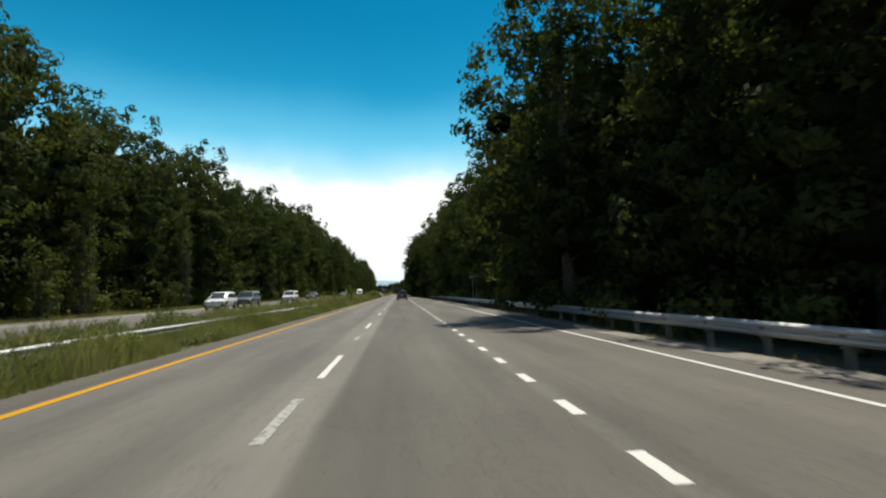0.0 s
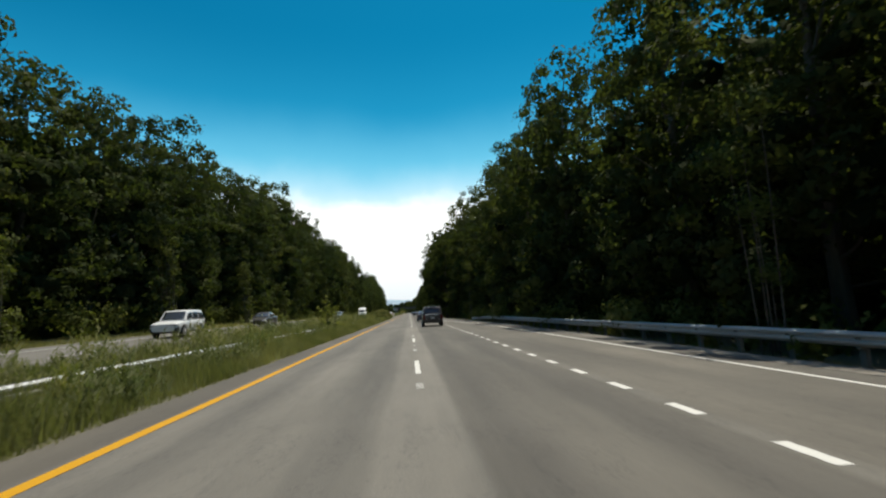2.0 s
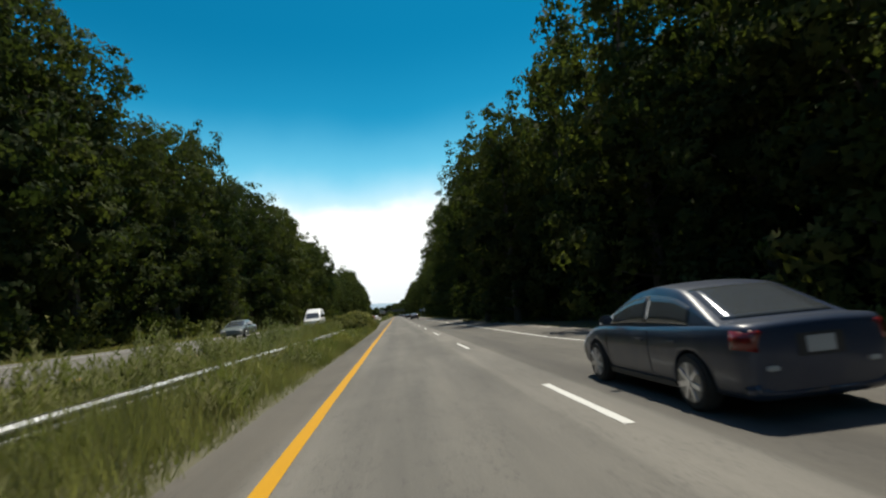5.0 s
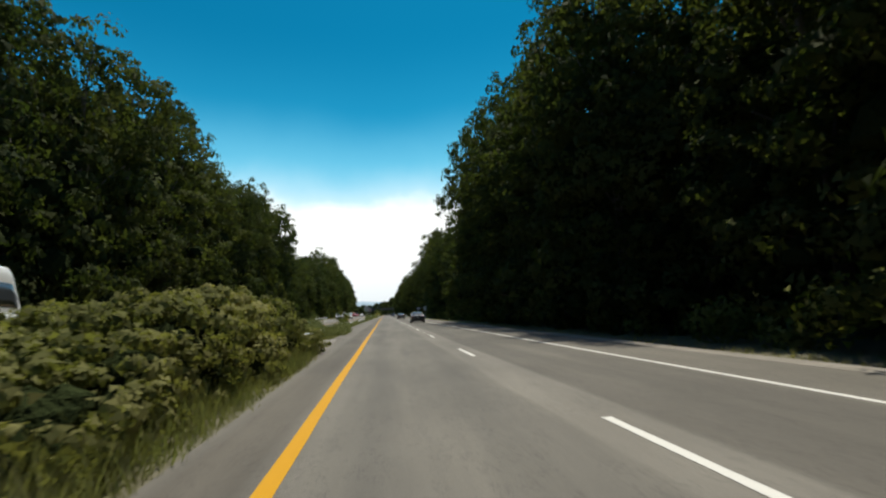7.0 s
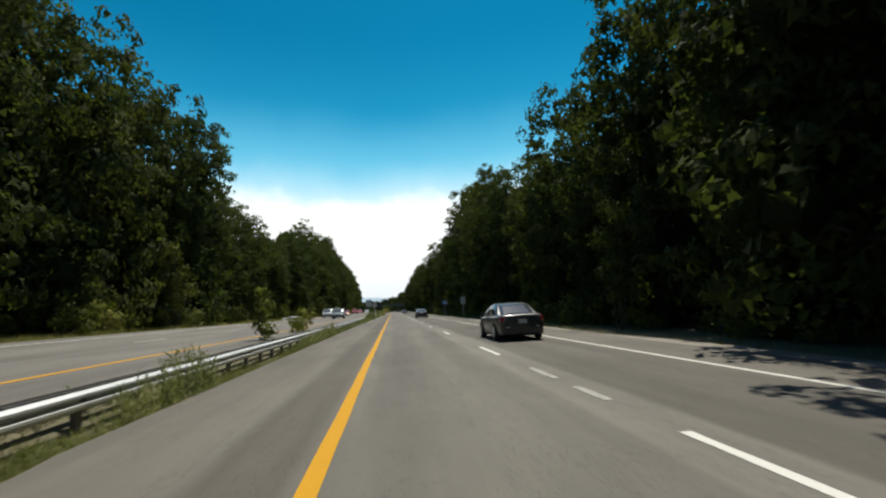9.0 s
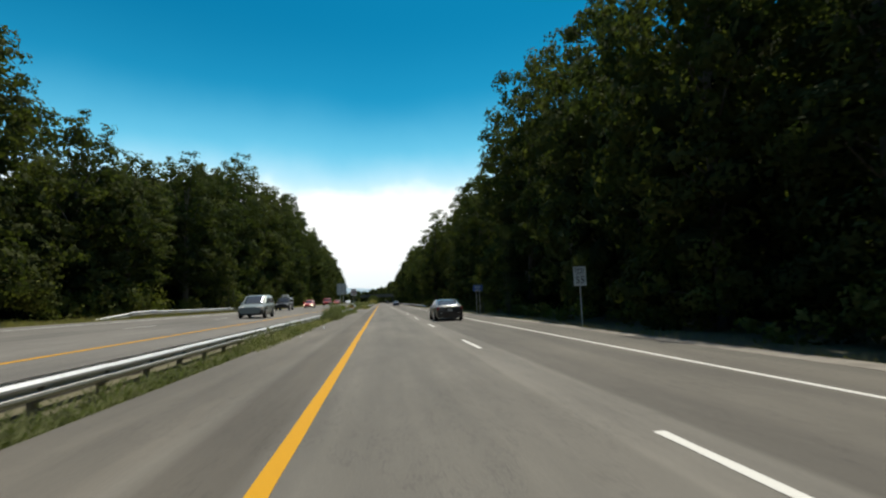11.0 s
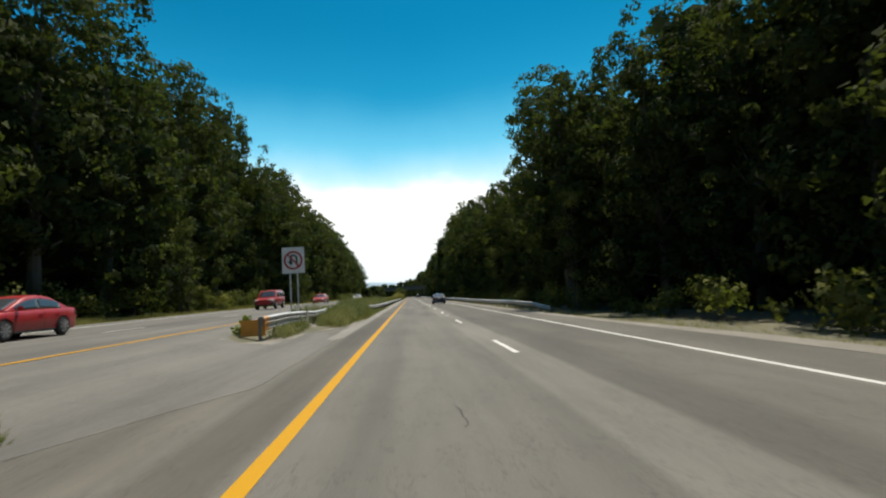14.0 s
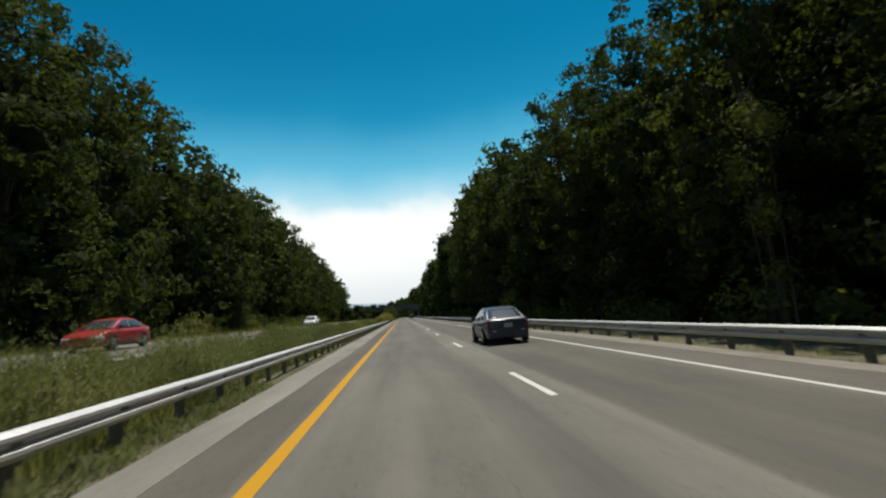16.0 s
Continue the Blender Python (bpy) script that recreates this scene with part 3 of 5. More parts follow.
def clumped_crown(rng, lobes, spacing, per_clump, size):
    """Sprays of leaves set over the lobes, so that each spray has a lit top and a shaded underside."""
    heart = np.array([c for c, r in lobes])
    reach = np.array([r for c, r in lobes])
    cs, ns = [], []
    for k, (c, r) in enumerate(lobes):
        m = int(4 * math.pi * r * r * 0.9 / spacing ** 2)
        d = rnd_dirs(rng, m)
        far = np.where(rng.uniform(size=m) < 0.14, rng.uniform(1.1, 1.38, m), rng.uniform(0.8, 1.08, m))
        at = c + d * (r * far)[:, None] * [1, 1, 0.88]
        gap = np.linalg.norm(at[:, None] - heart[None], axis=2) / reach[None]
        gap[:, k] = 9
        keep = gap.min(1) > 0.78
        for p, out, f in zip(at[keep], d[keep], far[keep]):
            q = spacing * rng.uniform(0.45, 0.8) * (0.72 if f > 1.08 else 1.0)
            e = rnd_dirs(rng, per_clump) + 0.35 * out + [0, 0, 0.2]
            e /= np.linalg.norm(e, axis=1)[:, None]
            cs.append(p + e * (q * rng.uniform(0.45, 1.08, per_clump))[:, None] * [1, 1, 0.68])
            w = 0.68 * e + 0.32 * out
            ns.append(w / np.linalg.norm(w, axis=1)[:, None])
    return leaf_cards(rng, np.concatenate(cs), np.concatenate(ns), size, 0.55)


# Dark lobes inside a crown, standing in for the shade between its leaves.
def core_bm(lobes, shrink=0.8):
    bm = bmesh.new()
    for c, r in lobes:
        res = bmesh.ops.create_icosphere(bm, subdivisions=1, radius=r * shrink)
        for v in res["verts"]:
            v.co = v.co * (1 + 0.4 * noise.noise(v.co * 1.1 + Vector(c)))
            v.co.z *= 0.85
            v.co += Vector(c)
    return bm


def limb(bm, a, b, r0, r1, n=7, bend=0.0):
    """A tapered limb from a to b."""
    a, b = Vector(a), Vector(b)
    axis = (b - a).normalized()
    s = axis.orthogonal().normalized()
    t = axis.cross(s)
    rings = []
    for k in range(5):
        u = k / 4
        p = a.lerp(b, u) + s * bend * math.sin(u * 3.1)
        r = r0 + (r1 - r0) * u
        rings.append([bm.verts.new(p + (s * math.cos(i * 2 * math.pi / n) + t * math.sin(i * 2 * math.pi / n)) * r) for i in range(n)])
    for p, q in zip(rings, rings[1:]):
        for i in range(n):
            bm.faces.new((p[i], p[(i + 1) % n], q[(i + 1) % n], q[i]))


def make_tree(seed, height, radius, low, count, leaf, spacing=1.35, per_clump=32, size=0.31):
    rng = np.random.default_rng(seed)
    tree = empty("tree")
    lobes = lobes_in_crown(rng, height, radius, low, count + 3, radius * 0.30, radius * 0.54)
    bm = bmesh.new()
    top = (rng.uniform(-0.6, 0.6), rng.uniform(-0.6, 0.6), height * 0.8)
    limb(bm, (0, 0, -0.4), top, height * 0.016 + 0.06, 0.06, 9, 0.3)
    for c, r in lobes[::2]:
        zb = max(1.2, c[2] * 0.72)
        limb(bm, (top[0] * zb / top[2], top[1] * zb / top[2], zb), c, 0.09, 0.03, 5, 0.2)
    part("trunk", bm, BARK, tree)
    v, t, soft = clumped_crown(rng, lobes, spacing, per_clump, size)
    crown = arrays("crown", v, t, leaf, tree, soft)
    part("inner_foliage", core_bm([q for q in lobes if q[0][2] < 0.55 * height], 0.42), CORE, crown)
    return tree


KINDS = [
    make_tree(1, 20, 4.6, 0.10, 22, LEAF), make_tree(2, 22, 4.2, 0.16, 22, LEAF), make_tree(3, 17, 4.8, 0.06, 20, LEAF),
    make_tree(4, 21, 5.0, 0.05, 24, LEAF, 1.3, 34, 0.29), make_tree(5, 15, 4.0, 0.05, 20, LEAF, 1.2, 34, 0.27), make_tree(6, 24, 4.4, 0.06, 25, LEAF, 1.3, 34, 0.29)]
FAR_KINDS = [make_tree(7, 20, 4.6, 0.08, 22, LEAF, 1.6, 15, 0.54), make_tree(8, 22, 4.3, 0.12, 22, LEAF, 1.6, 15, 0.54)]
KINDS += FAR_KINDS
HEIGHTS = [20, 22, 17, 21, 15, 24, 20, 22]
LABELS = ["tall leafy oak tree at the edge of the roadside woods", "tall narrow deciduous tree in dense summer leaf", "broad deciduous tree with leaves down to the ground",
          "large spreading tree with dark green crown", "young dense tree in front of the woods", "very tall deciduous tree rising above its neighbours",
          "full-crowned deciduous tree far along the road", "tall dark tree far along the road"]
rngp = np.random.default_rng(11)


def place_tree(k, x, y, tall, turn):
    s = tall / HEIGHTS[k]
    w = min(1.08, max(0.8, s * rngp.uniform(0.88, 1.05)))
    t = copy_thing(KINDS[k], pose(x, y, land(x, y), 0, 0, turn))
    t.matrix_basis = t.matrix_basis @ Matrix.Diagonal((w, w, s, 1))
    tagged(t, LABELS[k], "tree", "roadside trees")


def left_height(y):
    return lerp(y, [-20, 30, 39, 45, 70, 105, 115, 125, 165, 179, 192, 205, 235, 262, 272, 280, 305, 319, 332, 342, 353, 365, 385, 397, 409, 415, 455, 470, 545, 700],
                [23, 24.5, 23, 19, 20.5, 21.6, 24, 24.2, 22.8, 25, 25.2, 24, 24.4, 24, 22.8, 16.3, 14.3, 16.8, 20.2, 24.6, 25, 24, 24.2, 25.8, 26, 23.6, 23.2, 22.4, 21.6, 19])


def right_height(y):
    return lerp(y, [-20, 34, 50, 59, 76, 91, 106, 126, 152, 195, 215, 236, 246, 256, 272, 290, 318, 323, 328, 348, 359, 384, 388, 394, 400, 417, 446, 500, 545, 700],
                [17, 19, 22, 17, 17.5, 19, 19, 20, 22, 22, 22, 22, 19, 17, 18.5, 22, 24, 19.5, 16.8, 20.2, 20, 18, 23, 23, 18, 17.5, 20.5, 23, 23, 22])


def left_shift(y):
    """The woods beyond the oncoming lanes draw back from the road far ahead."""
    return lerp(y, [470, 560, 700], [0, -4.5, -11.5])


y = -8.0
while y < 685:
    k = int(rngp.integers(0, 3)) if y < 440 else int(rngp.integers(6, 8))
    place_tree(k, -21.5 + left_shift(y) + rngp.uniform(-1.3, 1.3), y, left_height(y) * rngp.uniform(0.87, 1.07), rngp.uniform(0, 360))
    y += rngp.uniform(5.2, 7.4)
y = -8.0
while y < 520:
    k = int(rngp.integers(3, 6)) if y < 440 else int(rngp.integers(6, 8))
    place_tree(k, (17.7 if 352 < y < 397 else 16.3) + rngp.uniform(-0.9, 0.9), y, 1.06 * right_height(y) * rngp.uniform(0.82, 1.06), rngp.uniform(0, 360))
    y += rngp.uniform(5.8, 8.0)
for x, y, tall in ((13.8, 25, 19), (11.0, 166.5, 20), (11.6, 155.5, 19), (14.4, 200, 22), (14.0, 209, 23), (14.2, 217, 24), (14.0, 225, 25), (14.6, 191, 24)):
    place_tree(3, x, y, tall, 40 + y)
place_tree(1, 13.6, 376.5, 19, 58)
for x, y, tall in ((-4.6, 640, 6.6), (-4.4, 668, 6.0), (-4.8, 690, 6.4), (-4.5, 610, 5.0), (-4.2, 625, 5.6), (-4.7, 655, 6.5)):
    place_tree(6, x, y, tall, 70 + y)
for k in KINDS:
    for o in (*k.children_recursive, k):
        bpy.data.objects.remove(o)


def woods(name, spots, per_area, size, seed, label):
    """Many crowns as one mass of foliage: spots of (x, y, z, radius)."""
    rng = np.random.default_rng(seed)
    lobes = [(np.array(p[:3]), p[3]) for p in spots]
    v, t, soft = crown_mesh(rng, lobes, per_area, size, 0.86)
    o = tagged(arrays(name, v, t, LEAF, None, soft), label, "woods", kind="stuff")
    # dark solid lobes stand in for the shade deep in the woods
    vs, fs, base = [], [], 0
    ico = bmesh.new()
    bmesh.ops.create_icosphere(ico, subdivisions=1, radius=1)
    iv = np.array([q.co[:] for q in ico.verts])
    it = np.array([[q.index for q in f.verts] for f in ico.faces])
    ico.free()
    for c, r in lobes:
        vs.append(c + iv * r * 0.98)
        fs.append(it + base)
        base += len(iv)
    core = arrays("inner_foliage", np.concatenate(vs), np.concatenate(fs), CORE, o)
    return o


def back_row(side, y0, y1, x_near, rows, hfun, step, rng, shift=lambda y: 0.0):
    spots = []
    for row in range(rows):
        y = y0
        while y < y1:
            h = hfun(y) * rng.uniform(0.7, 0.95)
            x = side * (x_near + row * 5.5 + rng.uniform(-1, 1)) + shift(y)
            g = 0.3
            z = rng.uniform(0.2, 0.9)
            while z < h - 1:
                r = rng.uniform(2.2, 3.4)
                spots.append((x + rng.uniform(-1.2, 1.2), y + rng.uniform(-1.5, 1.5), g + min(z, h - r * 0.8), r))
                z += r * 0.95
            y += step * rng.uniform(0.85, 1.15)
    return spots


rngw = np.random.default_rng(5)
woods("woods", back_row(-1, -24, 690, 25.0, 2, left_height, 5.2, rngw, left_shift), 3, 1.2, 21, "dense dark deciduous woods behind the oncoming lanes")
woods("woods", back_row(1, -24, 520, 21.5, 2, right_height, 5.0, rngw), 3, 1.2, 22, "dense dark deciduous woods behind the roadside trees")
woods("woods", back_row(1, 520, 690, 15.0, 1, right_height, 8.0, rngw), 13, 1.0, 24, "far woods along the road ahead")
woods("woods", back_row(1, 722, 1010, 14.0, 1, right_height, 8.0, rngw, lambda y: lerp(y, [722, 860, 1010], [0, -3, -18])), 13, 1.0, 27, "far woods beyond the bridge where the road bends")


def far_ridge(rng):
    """Low woods right across the distance, where the road bends out of sight."""
    out = []
    for row in range(3):
        for i in range(60):
            x = -230 + i * 5.0 + rng.uniform(-2, 2)
            h = lerp(x, [-230, -60, -30, -4, 40], [13, 14, 17, 20, 22]) * rng.uniform(0.75, 1.05)
            z = 1.0
            while z < h:
                r = rng.uniform(2.4, 3.6)
                out.append((x + rng.uniform(-1.5, 1.5), 990 + row * 9 + rng.uniform(-3, 3), min(z, h - r * 0.7), r))
                z += r * 1.2
    return out


thicket = [(rngw.uniform(-32, -16.8), rngw.uniform(630, 694), rngw.uniform(0.8, 7.0), rngw.uniform(1.3, 2.2)) for i in range(260)]
woods("woods", thicket, 16, 0.8, 29, "low thicket beside the far oncoming lanes")
woods("woods", far_ridge(rngw), 9, 1.3, 28, "far low woods closing the view beyond the bridge")


def low_belt(side, x):
    """Brush that closes the woods near the ground."""
    out = []
    for i in range(178):
        for z in (1.4, 4.6):
            out.append((side * (x + rngw.uniform(-1, 1)), -24 + i * 3.1, z, rngw.uniform(2.6, 3.2)))
    return out


woods("woods", low_belt(-1, 34), 2, 1.2, 25, "dense brush deep inside the woods beyond the oncoming lanes")
woods("woods", low_belt(1, 30), 2, 1.2, 26, "dense brush deep inside the roadside woods")


def bushes(name, spots, per_area, size, mat, seed, label):
    rng = np.random.default_rng(seed)
    lobes = [(np.array(p[:3]), p[3]) for p in spots]
    v, t, soft = crown_mesh(rng, lobes, per_area, size, 0.5)
    return tagged(arrays(name, v, t, mat, None, soft), label, "undergrowth", kind="stuff")


def hedge(side, x0, x1, y0, y1, step, rlo, rhi, rng):
    out = []
    y = y0
    while y < y1:
        x = side * rng.uniform(x0, x1)
        r = rng.uniform(rlo, rhi)
        for q in range(3):
            out.append((x + rng.uniform(-r, r) * 0.6, y + rng.uniform(-r, r) * 0.8, land(x, y) + r * rng.uniform(0.2, 1.3), r * rng.uniform(0.5, 0.9)))
        y += step * rng.uniform(0.6, 1.5)
    return out


bushes("undergrowth", hedge(-1, 19.0, 20.6, -22, 530, 1.5, 0.7, 1.6, rngw), 150, 0.2, SHRUB, 31, "dense green undergrowth along the woods edge")
bushes("undergrowth", hedge(1, 12.8, 14.6, -22, 530, 1.8, 0.5, 1.3, rngw), 190, 0.2, SHRUB, 32, "shaded undergrowth under the roadside trees")


def tall_grass(name, y0, y1, x_lo, x_hi, per_m2, h_at, mat, seed, label, lean=0.5, ground_at=land):
    """Blades in tufts, each blade a bent pair of triangles."""
    rng = np.random.default_rng(seed)
    n = int((y1 - y0) * abs(x_hi(y0) - x_lo(y0)) * per_m2)
    ys = rng.uniform(y0, y1, n)
    us = rng.uniform(0, 1, n)
    lo = np.array([x_lo(q) for q in ys])
    hi = np.array([x_hi(q) for q in ys])
    xs = lo + (hi - lo) * us
    keep = np.array([noise.noise((x * 0.35, q * 0.16, seed)) > -0.6 for x, q in zip(xs, ys)])
    xs, ys = xs[keep], ys[keep]
    zs = np.array([ground_at(x, q) for x, q in zip(xs, ys)])
    hs = np.array([h_at(x, q) for x, q in zip(xs, ys)])
    keep = hs > 0.03
    xs, ys, zs, hs = xs[keep], ys[keep], zs[keep], hs[keep]
    n = len(xs)
    vs, fs = [], []
    for k in range(4):
        a = rng.uniform(0, 2 * math.pi, n)
        h = hs * rng.uniform(0.3, 1.25, n)
        w = (0.005 + 0.0065 * hs) * rng.uniform(0.7, 1.5, n)
        out = h * lean * rng.uniform(0.2, 1.5, n)
        bx, by = xs + rng.normal(0, 0.09, n), ys + rng.normal(0, 0.09, n)
        dx, dy = np.cos(a), np.sin(a)
        tw = rng.uniform(0, math.pi, n)
        ex, ey = np.cos(tw), np.sin(tw)
        p0 = np.stack([bx - ex * w, by - ey * w, zs - 0.03], 1)
        p1 = np.stack([bx + ex * w, by + ey * w, zs - 0.03], 1)
        p2 = np.stack([bx + dx * out, by + dy * out, zs + h], 1)
        i = np.arange(n)[:, None] * 3 + k * n * 3
        vs.append(np.stack([p0, p1, p2], 1).reshape(-1, 3))
        fs.append(i + [0, 1, 2])
    return tagged(arrays(name, np.concatenate(vs), np.concatenate(fs), mat), label, "grass", kind="stuff")


def drift(x, y, s):
    return 0.65 + 0.7 * noise.noise((x * 0.5, y * 0.22, s))


def median_height(x, y):
    if 344.5 < y < 362:
        return 0.0
    d = left_edge(y) - x
    base = lerp(y, [-40, 60, 120, 147, 152, 185, 195, 197, 214, 217, 345, 365, 380, 700], [0.8, 0.75, 0.6, 0.58, 0.9, 0.8, 0.6, 0.95, 0.95, 0.24, 0.3, 0.4, 0.85, 0.85])
    if 217 < y < 345 and x < -4.5:
        base *= 0.0
    if 185.5 < y < 203 and x > -4.5:
        base *= 0.3
    elif y < 200:
        base *= lerp(y, [50, 62, 84, 92, 140, 148, 158, 162], [1.35, 1.5, 1.5, 2.0 if x < -3.0 else 1.6, 2.0 if x < -3.0 else 1.6, 1.1, 1.1, 1.15]) if x > -4.4 else lerp(y, [35, 50, 130, 150], [1.4, 1.6, 1.6, 1.5])
    if 382 < y < 398 and x < -3.0:
        base *= 0.4
    return base * min(1, 0.4 + d * 0.8) * drift(x, y, 3.0)


tall_grass("median_grass", -30, 344.5, lambda y: -5.8, lambda y: left_edge(y) - 0.04, 62, median_height, GRASS, 41, "tall unmown green grass and weeds in the median")
tall_grass("median_grass", 364, 560, lambda y: -6.0, lambda y: -1.62, 58, lambda x, y: median_height(x, y) * (0.25 if y < 369 else 1) * (0.1 if y > 382 and x > -2.8 else 1.05), GRASS, 42, "tall weeds between the median guardrails")
tall_grass("verge_grass", -30, 540, lambda y: -19, lambda y: FAR_OPP - 0.1, 28, lambda x, y: 0.46 * drift(x, y, 5.0), GRASS, 43, "short grass beside the oncoming carriageway")
tall_grass("verge_grass", -30, 540, lambda y: right_edge(y) + 0.9, lambda y: right_edge(y) + 4.2, 6, lambda x, y: 0.28 * drift(x, y, 8.0), GRASS, 44, "sparse grass on the roadside verge")


def shrub(name, spots, leaf, seed, label, size=0.13, per_area=420, spray=0.0):
    rng = np.random.default_rng(seed)
    cx, cy = spots[0][0], spots[0][1]
    g = land(cx, cy)
    thing = tagged(empty(name, (cx, cy, g)), label, "shrub")
    lobes = [(np.array((x - cx, y - cy, z)), r) for x, y, z, r in spots]
    bm = bmesh.new()
    for c, r in lobes:
        limb(bm, (c[0] * 0.5, c[1] * 0.7, land(cx + c[0] * 0.5, cy + c[1] * 0.7) - g - 0.15), c, 0.03, 0.01, 5, 0.08)
    part("stem", bm, BARK, thing)
    if spray:
        v, t, soft = clumped_crown(rng, lobes, spray, per_area, size)
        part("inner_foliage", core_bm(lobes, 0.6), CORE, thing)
    else:
        v, t, soft = crown_mesh(rng, lobes, per_area * 1.5, size * 1.15, 0.35)
    arrays("leaves", v, t, leaf, thing, soft)


def bush_spots(x0, x1, y0, y1, tall, n, r, seed):
    rng = np.random.default_rng(seed)
    out = []
    for i in range(n):
        u, w = rng.uniform(-1, 1), rng.uniform(-1, 1)
        h = tall * (1 - 0.45 * u * u - 0.35 * w * w) * rng.uniform(0.06, 0.92)
        out.append(((x0 + x1) / 2 + u * (x1 - x0) / 2, (y0 + y1) / 2 + w * (y1 - y0) / 2, h, r * rng.uniform(0.7, 1.25)))
    return out


big_bush = [(x, y, min(z, lerp(y, [168, 172, 176, 181, 184, 186], [0.5, 1.0, 1.6, 1.95, 1.5, 0.9])), r) for x, y, z, r in bush_spots(-6.3, -2.1, 168.5, 185.4, 2.8, 125, 0.66, 51)]
shrub("bush", big_bush, BUSH, 51, "large rounded green bush filling the median", 0.11, 46, 0.46)
shrub("sapling", [(-3.3, 88.4, 1.0, 0.4), (-3.3, 88.5, 1.7, 0.48), (-3.2, 88.3, 2.3, 0.42), (-3.4, 88.2, 2.9, 0.28), (-3.35, 88.2, 3.3, 0.16), (-2.75, 88.8, 1.8, 0.36), (-2.6, 88.6, 2.3, 0.26), (-3.9, 88.6, 2.0, 0.34), (-4.1, 88.5, 2.4, 0.2),
                  (-2.5, 88.6, 0.8, 0.42), (-2.15, 88.9, 0.55, 0.4), (-3.8, 88.9, 1.2, 0.32)],
      SAPLING, 52, "light green sapling standing in the tall median grass", 0.14, 260)
shrub("bush", bush_spots(-5.6, -2.1, 524, 612, 3.2, 150, 0.8, 55), BUSH, 55, "long overgrown thicket in the median far ahead", 0.24, 130)
shrub("sapling", [(-5.3, 238, 1.0, 0.5), (-5.2, 238.3, 1.8, 0.5), (-5.4, 238, 2.4, 0.35), (-5.0, 237.6, 0.6, 0.5)], SHRUB, 53, "small leafy sapling behind the median guardrail", 0.15, 300)
shrub("sapling", [(-5.2, 246, 0.8, 0.6), (-5.0, 247, 1.4, 0.5), (-5.2, 248, 0.7, 0.6), (-5.1, 249.5, 1.1, 0.5)], SHRUB, 54, "weedy shrub growing beside the guardrail", 0.15, 300)
def weed_clump(x0, x1, y0, y1, tall, seed, per_m2=62, mat=WEED, leaf=0.038, label="tall fine-leaved weeds growing along the guardrail"):
    """Upright stems with small leaves up their length."""
    rng = np.random.default_rng(seed)
    cx, cy = (x0 + x1) / 2, (y0 + y1) / 2
    g = land(cx, cy)
    thing = tagged(empty("weed_clump", (cx, cy, g)), label, "weeds")
    n = int((x1 - x0) * (y1 - y0) * per_m2)
    u, w = rng.uniform(-1, 1, n), rng.uniform(-1, 1, n)
    xs, ys = cx + u * (x1 - x0) / 2, cy + w * (y1 - y0) / 2
    lump = np.array([0.78 + 0.8 * noise.noise((x * 0.9, q * 0.55, 3.3)) for x, q in zip(xs, ys)])
    hs = 1.3 * tall * (1 - 0.4 * u ** 4 - 0.35 * w ** 6) * lump * rng.uniform(0.55, 1.1, n)
    zs = np.array([land(x, q) for x, q in zip(xs, ys)]) - g
    foot = np.stack([xs - cx, ys - cy, zs - 0.05], 1)
    lean = rng.normal(0, 0.16, (n, 3)) * hs[:, None]
    lean[:, 2] = 0
    tip = foot + lean + np.stack([0 * hs, 0 * hs, hs + 0.05], 1)
    side = rnd_dirs(rng, n) * [1, 1, 0] * 0.008
    v = np.stack([foot - side, foot + side, tip], 1).reshape(-1, 3)
    tagged(arrays("stem", v, np.arange(n * 3).reshape(-1, 3), mat, thing), kind="stuff")
    m = 15
    f = rng.uniform(0.12, 1.02, (n, m))
    at = (foot[:, None] + (tip - foot)[:, None] * f[..., None]).reshape(-1, 3)
    d = rnd_dirs(rng, n * m) * [1, 1, 0.6]
    at = at + d * 0.07 * (1.25 - f.reshape(-1, 1))
    up = d * [0.75, 0.75, 0] + rng.normal(0, 0.15, d.shape) + [0, 0, 0.85]
    wide = np.cross(up, rnd_dirs(rng, n * m))
    wide *= (leaf * rng.uniform(0.22, 0.4, n * m) / np.maximum(np.linalg.norm(wide, axis=1), 1e-6))[:, None]
    long = up * (leaf * rng.uniform(1.6, 3.4, n * m))[:, None]
    v = np.stack([at - wide, at + wide, at + long], 1).reshape(-1, 3)
    t = np.arange(len(v)).reshape(-1, 3)
    round_off = d * [0.6, 0.6, 0.2] + [0, 0, 0.7]
    soft = np.repeat(round_off / np.linalg.norm(round_off, axis=1)[:, None], 3, 0)
    flip = (np.cross(v[1::3] - v[0::3], v[2::3] - v[0::3]) * round_off).sum(1) < 0
    t[flip] = t[flip][:, [0, 2, 1]]
    tagged(arrays("leaves", v, t, mat, thing, soft), kind="stuff")


